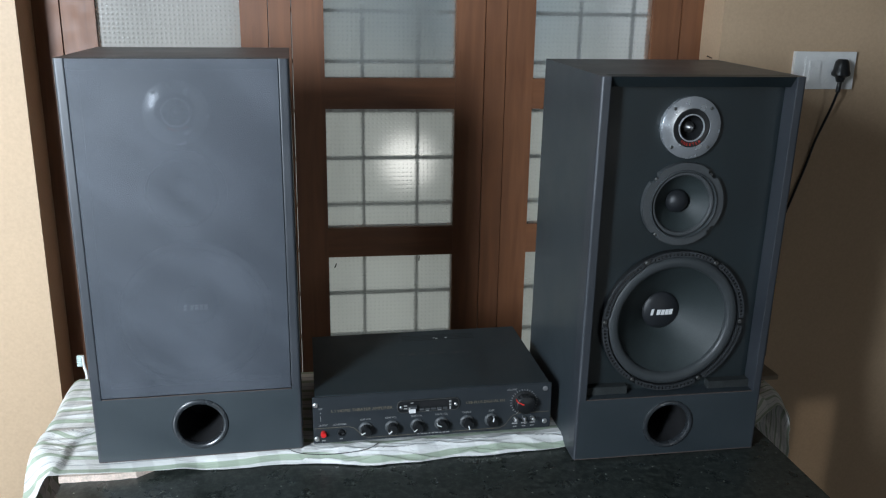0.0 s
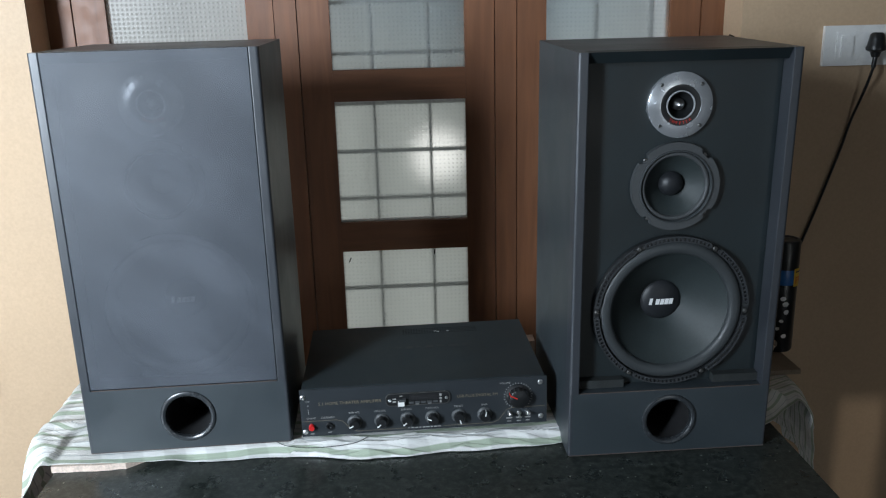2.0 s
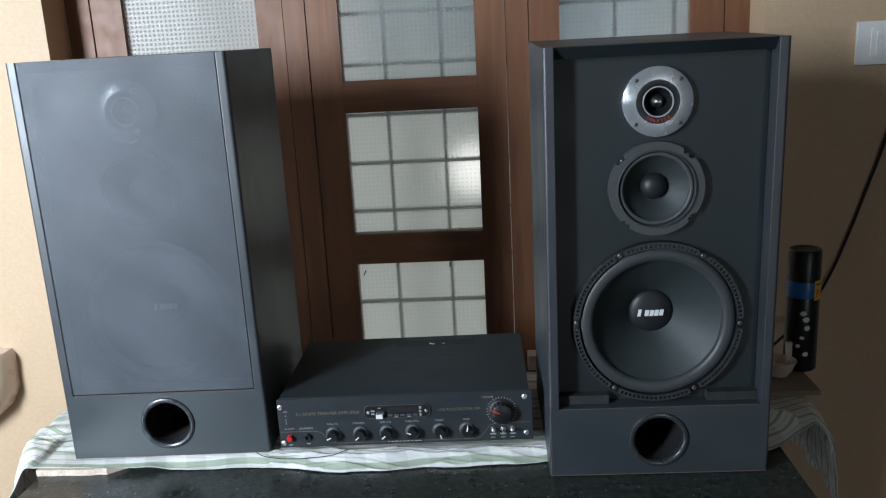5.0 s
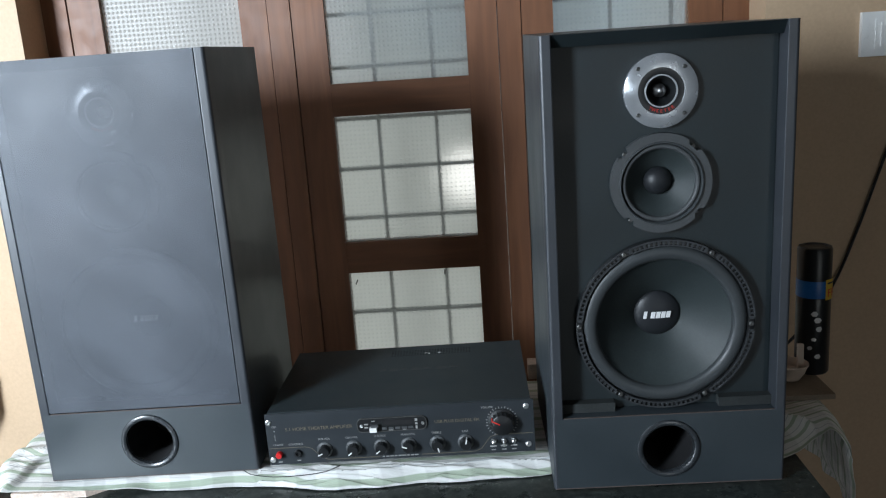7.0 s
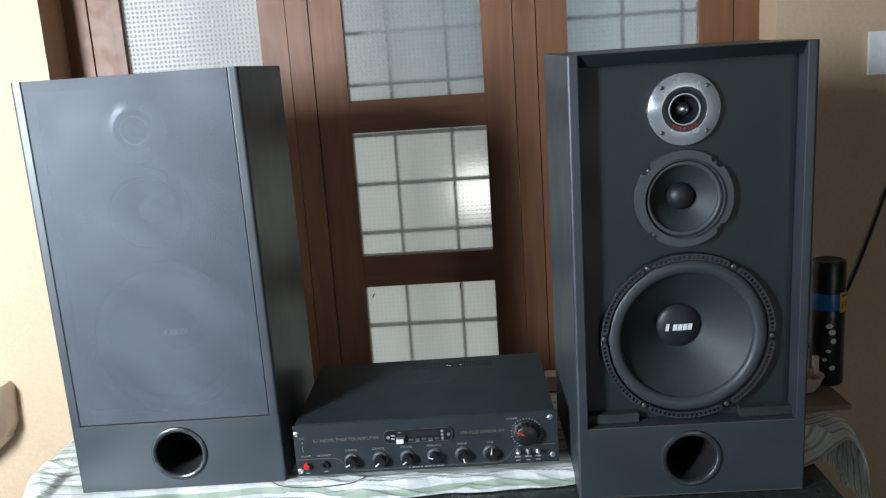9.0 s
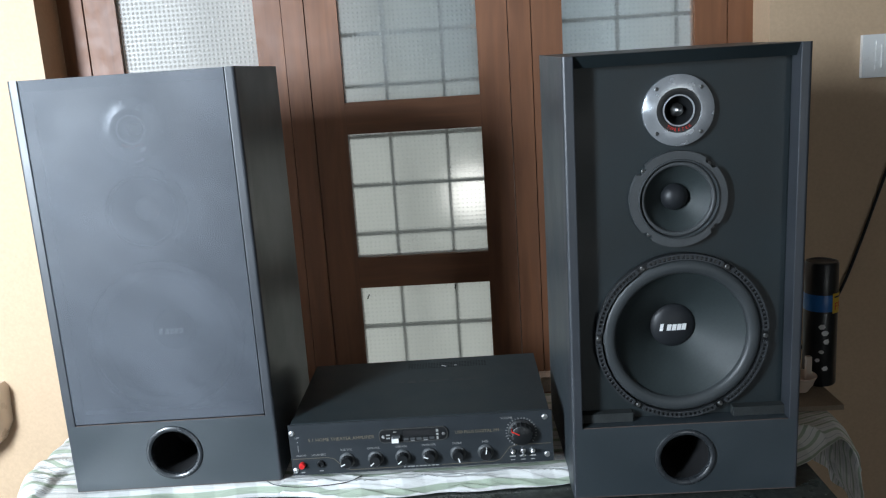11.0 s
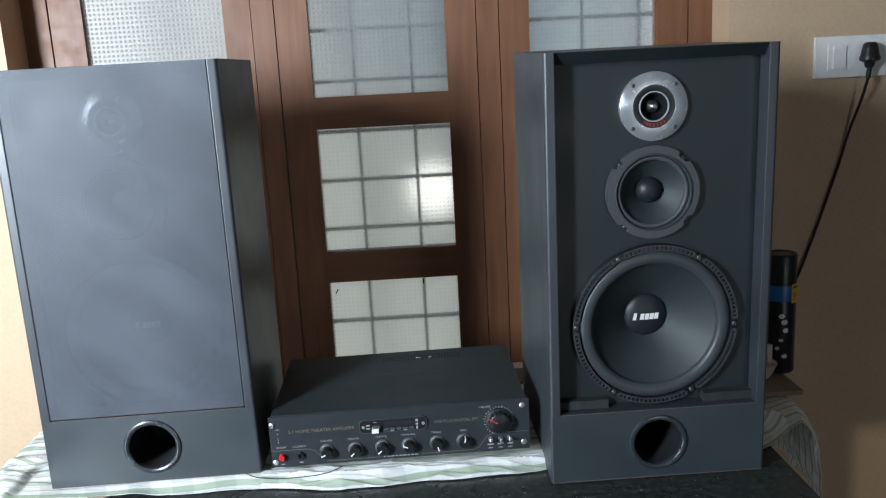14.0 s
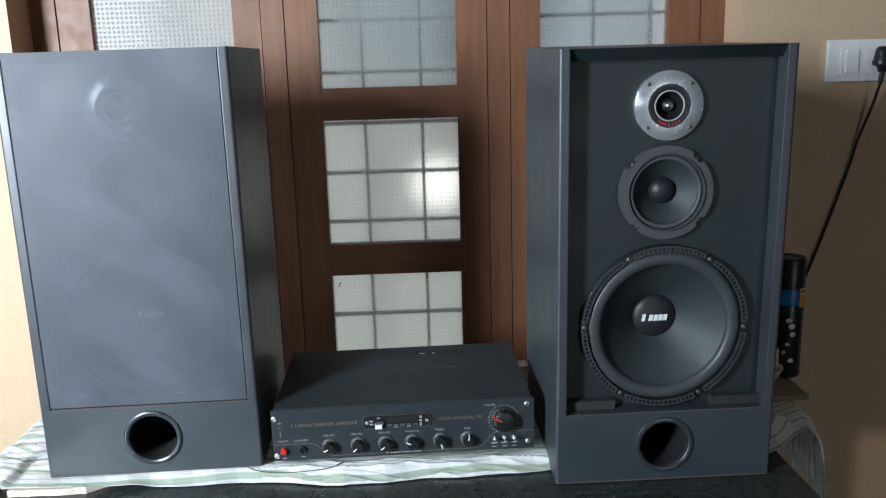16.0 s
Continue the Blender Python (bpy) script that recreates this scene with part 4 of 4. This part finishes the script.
part("stick", boxes((pu(0.392), pu(0.418), -0.010, -0.002, pv(0.425), pv(0.345))), WHITE_PLASTIC, mod, "white plug in the front socket", bevel=0.0008)
part("stick_end", boxes((pu(0.396), pu(0.424), -0.008, -0.002, pv(0.345), pv(0.30))), DRIVER_GREY, mod, bevel=0.0008)
for k in range(5):
    part("button", boxes((pu(0.437 + 0.0245 * k), pu(0.455 + 0.0245 * k), -0.0036, -0.002, pv(0.415), pv(0.372))), DRIVER_GREY, mod, bevel=0.0004)
for u in (0.360, 0.589):
    screw(mod, pu(u), -0.0024, pv(0.33), 0.0028)
bm = bmesh.new()
for u, v, w, h in ((0.378, 0.30, 0.006, 0.0022), (0.378, 0.36, 0.006, 0.0022), (0.565, 0.26, 0.004, 0.004), (0.565, 0.33, 0.004, 0.003), (0.565, 0.40, 0.003, 0.005), (0.405, 0.245, 0.005, 0.0015), (0.47, 0.43, 0.006, 0.001), (0.52, 0.43, 0.006, 0.001)):
    bar(bm, pu(u), -0.0024, pv(v), w, h)
tagged(part("module_marks", bm, GREY_PRINT, mod, "tiny white symbols", smooth=False), kind="stuff")
for u, lean in ((0.847, 10), (0.885, -8), (0.921, 6)):
    tg = part("toggle_switch", lathe([(0.0, -0.003), (0.0042, -0.003), (0.0046, -0.001), (0.0046, 0.0)], pu(u), 0, pv(0.765), 12), CHROME, amp, "small chrome toggle switch")
    bm = lathe([(0.0012, 0.0), (0.0018, -0.008), (0.0029, -0.0105), (0.0, -0.0122)], 0, 0, 0, 12)
    bmesh.ops.transform(bm, matrix=Matrix.Translation((pu(u), -0.002, pv(0.765))) @ pose(0, 0, 0, -14 if lean > 0 else 16, 0, 0), verts=bm.verts)
    part("lever", bm, CHROME, tg)
# air holes in the lid: near-black discs laid on, their shade painted
bm = bmesh.new()
for i in range(28):
    for j in range(4):
        x, y = -0.028 + 0.0052 * i, AD - 0.047 + 0.0075 * j
        lathe([(0.0, AZ + AH + 0.0004), (0.0014, AZ + AH + 0.0004), (0.0020, AZ + AH + 0.0001)], x, y, 0, 8, "Z", bm)
tagged(part("air_hole_discs", bm, VOID, amp, "rows of dark discs painting the shade of small air holes"), kind="stuff")

# worn print and paint chips on the lid
FADED = material("faded_print", (0.03, 0.034, 0.036), 0.5, vary=0.3, scale=120, bump=0)
for k, (x, w) in enumerate(((-0.045, 0.012), (-0.026, 0.014), (-0.006, 0.010), (0.012, 0.014), (0.033, 0.013), (0.056, 0.016), (0.078, 0.015))):
    part("worn_mark", boxes((x, x + w, 0.155 - 0.004 * (k % 2), 0.162, AZ + AH, AZ + AH + 0.0003)), FADED, amp, "faded letter-sized print on the lid", smooth=False)
for x, y, a in ((0.034, 0.232, 20), (0.039, 0.229, -35), (0.058, 0.231, 5)):
    cp = boxes((-0.0022, 0.0022, -0.0009, 0.0009, 0, 0.0004))
    bmesh.ops.transform(cp, matrix=pose(x, y, AZ + AH + 0.0002, 0, 0, a), verts=cp.verts)
    part("paint_chip", cp, WHITE_PRINT, amp, "small white chip in the paint", smooth=False)

# ---- wall socket, plug and cable ----
sock = thing("switch_socket", pose(1.178, WY, 1.4225), "white plastic switch and socket plate on the wall", "socket")
part("plate", boxes((-0.076, 0.076, -0.011, 0, -0.0425, 0.0425)), WHITE_PLASTIC, sock, bevel=0.003)
part("insert", boxes((-0.050, 0.058, -0.0135, -0.011, -0.029, 0.029)), WHITE_PLASTIC, sock, bevel=0.0012)
part("rocker", boxes((-0.040, -0.014, -0.0175, -0.0135, -0.024, 0.022)), WHITE_PLASTIC, sock, "white rocker switch", bevel=0.0015)
plug = thing("power_plug", pose(1.207, WY - 0.0136, 1.428), "black three-pin plug in the wall socket", "plug")
bm = lathe([(0.0, 0.0255), (0.0105, 0.0245), (0.0150, 0.020), (0.0172, 0.010), (0.0195, -0.004), (0.0222, -0.011), (0.0215, -0.017), (0.0120, -0.022), (0.0085, -0.034), (0.0, -0.037)], 0, -0.020, 0, 32, "Z")
bmesh.ops.scale(bm, vec=(0.95, 0.9, 0.88), verts=bm.verts)
part("plug_body", bm, BLACK, plug)
part("cord_grip", tube([(0, -0.019, -0.030), (-0.002, -0.020, -0.042), (-0.004, -0.022, -0.052)], 0.0052, 12), BLACK, plug)
cable = spline([(1.203, WY - 0.038, 1.380), (1.197, WY - 0.024, 1.33), (1.180, WY - 0.010, 1.26), (1.166, WY - 0.007, 1.20), (1.141, WY - 0.007, 1.12), (1.112, WY - 0.007, 1.03), (1.075, WY - 0.010, 0.935), (1.02, WY - 0.03, 0.86), (0.93, 1.76, 0.80), (0.80, 1.74, 0.72)], 8)
tagged(link("power_cable", tube(cable, 0.0031), BLACK, smooth=True), "thin black power cable hanging down the wall", "cable")

nail = lathe([(0.0, -0.012), (0.0022, -0.0115), (0.0022, -0.0105), (0.0011, -0.010), (0.0011, 0.004)], 0, 0, 0, 12)
bmesh.ops.transform(nail, matrix=pose(WX1, 1.876, 1.446, -22, 0, -90), verts=nail.verts)
tagged(link("nail", nail, VOID, smooth=True), "small dark nail in the plaster beside the window", "nail")

# ---- things behind the speakers ----
card = tagged(link("cardboard_pad", boxes((0.80, 0.910, 1.425, 1.60, 0.8432, 0.852)), CARD, bevel=0.002), "flat brown cardboard pad on the cloth", "pad")
can = thing("spray_can", pose(0.9115, 1.535, 0.852, 0, 0, 0), "black spray can with a blue band and white dots", "spray can")
R = 0.0285
part("can_body", lathe([(0.0, 0.0), (R - 0.002, 0.0), (R, 0.003), (R, 0.135), (R - 0.001, 0.139)], 0, 0, 0, 40, "Z"), BLACK, can)
part("blue_band", lathe([(R + 0.0004, 0.139), (R + 0.0006, 0.140), (R + 0.0006, 0.168), (R + 0.0002, 0.169)], 0, 0, 0, 40, "Z"), BLUE, can)
part("cap", lathe([(R, 0.169), (R, 0.222), (R - 0.002, 0.226), (R - 0.006, 0.227), (R - 0.009, 0.224), (0.0, 0.224)], 0, 0, 0, 40, "Z"), BLACK, can, "black cap with a dusty top")


def wrap(bm, a0, a1, z0, z1, r, seg=10):
    prev = None
    for k in range(seg + 1):
        a = radians(a0 + (a1 - a0) * k / seg)
        q = [bm.verts.new((r * math.cos(a), r * math.sin(a), z)) for z in (z0, z1)]
        if prev:
            bm.faces.new((prev[0], q[0], q[1], prev[1]))
        prev = q
    return bm


part("sticker", wrap(bmesh.new(), -72, -5, 0.136, 0.172, R + 0.0012), YELLOW, can, "yellow sticker with red letters")
bm = bmesh.new()
lettering("FR", 0.02, pose(0, 0, 0), bm, "LEFT")
for v in bm.verts:
    a = radians(-66) + v.co.x / R
    v.co = Vector(((R + 0.0016) * math.cos(a), (R + 0.0016) * math.sin(a), 0.1475 + v.co.z))
part("sticker_lettering", bm, RED, can, "large red printed letters", smooth=False)
part("sticker_bars", wrap(bmesh.new(), -66, -12, 0.164, 0.167, R + 0.0016), BLACK, can, smooth=False)
bm = bmesh.new()
rnd = random.Random(9)
for a, z, s in ((-105, 0.112, 1.1), (-95, 0.101, 1.2), (-90, 0.085, 1.1), (-106, 0.066, 0.8), (-92, 0.035, 1.1), (-118, 0.05, 0.8)):
    pts = [(a + s * 11 * math.cos(k * 1.05) * rnd.uniform(0.8, 1.1), z + s * 0.0048 * math.sin(k * 1.05) * rnd.uniform(0.8, 1.1)) for k in range(6)]
    bm.faces.new([bm.verts.new(((R + 0.0007) * math.cos(radians(p)), (R + 0.0007) * math.sin(radians(p)), q)) for p, q in pts])
part("white_dots", bm, WHITE_PRINT, can, "white printed blots", smooth=False)

bowl = thing("small_bowl", pose(0.862, 1.50, 0.852), "small beige plastic bowl with a stick in it", "bowl")
part("bowl_wall", lathe([(0.0, 0.0), (0.016, 0.0), (0.024, 0.012), (0.029, 0.026), (0.0305, 0.027), (0.0305, 0.029), (0.028, 0.0285), (0.022, 0.014), (0.0, 0.005)], 0, 0, 0, 36, "Z"), CERAMIC, bowl)
part("stick", boxes((0.012, 0.021, -0.005, 0.004, 0.012, 0.062)), CERAMIC, bowl, bevel=0.003)

block = tagged(link("wooden_block", boxes((0.416, 0.442, 1.640, 1.675, 0.816, 0.846)), PLASTER, bevel=0.004), "pale upright wooden block behind the amplifier", "block")

wire = spline([(-0.055, 1.31, 0.8195), (-0.035, 1.292, 0.8205), (0.0, 1.283, 0.820), (0.045, 1.281, 0.8215), (0.08, 1.29, 0.8215), (0.10, 1.31, 0.8205)], 8)
tagged(link("thin_wire", tube(wire, 0.0007, 6), BLACK, smooth=True), "thin dark wire lying on the striped cloth", "wire")

# toothbrush leaning at the window's left side
tb = thing("toothbrush", pose(-0.512, 1.80, 0.728, -3, 0, 0), "white toothbrush with teal bristles standing upright", "toothbrush")
part("handle", tube(spline([(0.004, 0, -0.06), (0.006, 0, 0.0), (0.007, 0, 0.03), (0.003, 0, 0.052), (0.002, 0, 0.075)]), 0.0032, 10), WHITE_PLASTIC, tb)
part("bristles", boxes(*[(-0.0105 + 0.0006 * (k % 2), -0.001, -0.0035, 0.0035, 0.051 + 0.0042 * k, 0.0543 + 0.0042 * k) for k in range(6)]), TEAL, tb, "teal and white bristles", smooth=False)

# washbasin on the left wall
basin = thing("washbasin", pose(-0.997, WY, 0.826), "beige ceramic washbasin hung on the cream wall", "washbasin")
bm = bmesh.new()
rings = []
for z, sx, d in ((0.0, 0.21, 0.24), (0.0, 0.222, 0.262), (-0.012, 0.230, 0.27), (-0.095, 0.226, 0.266), (-0.135, 0.205, 0.245), (-0.205, 0.12, 0.16), (-0.255, 0.06, 0.09)):
    ring = []
    for k in range(40):
        a = math.pi * k / 39
        c, s = math.cos(a), math.sin(a)
        ring.append(bm.verts.new((sx * math.copysign(abs(c) ** 0.5, c), -0.42 * d * abs(s) ** 0.6, z)))
    rings.append(ring)
for a, c in zip(rings, rings[1:]):
    for k in range(39):
        bm.faces.new((a[k], a[k + 1], c[k + 1], c[k]))
bm.faces.new(rings[0]), bm.faces.new(rings[-1])
part("bowl", bm, CERAMIC, basin)
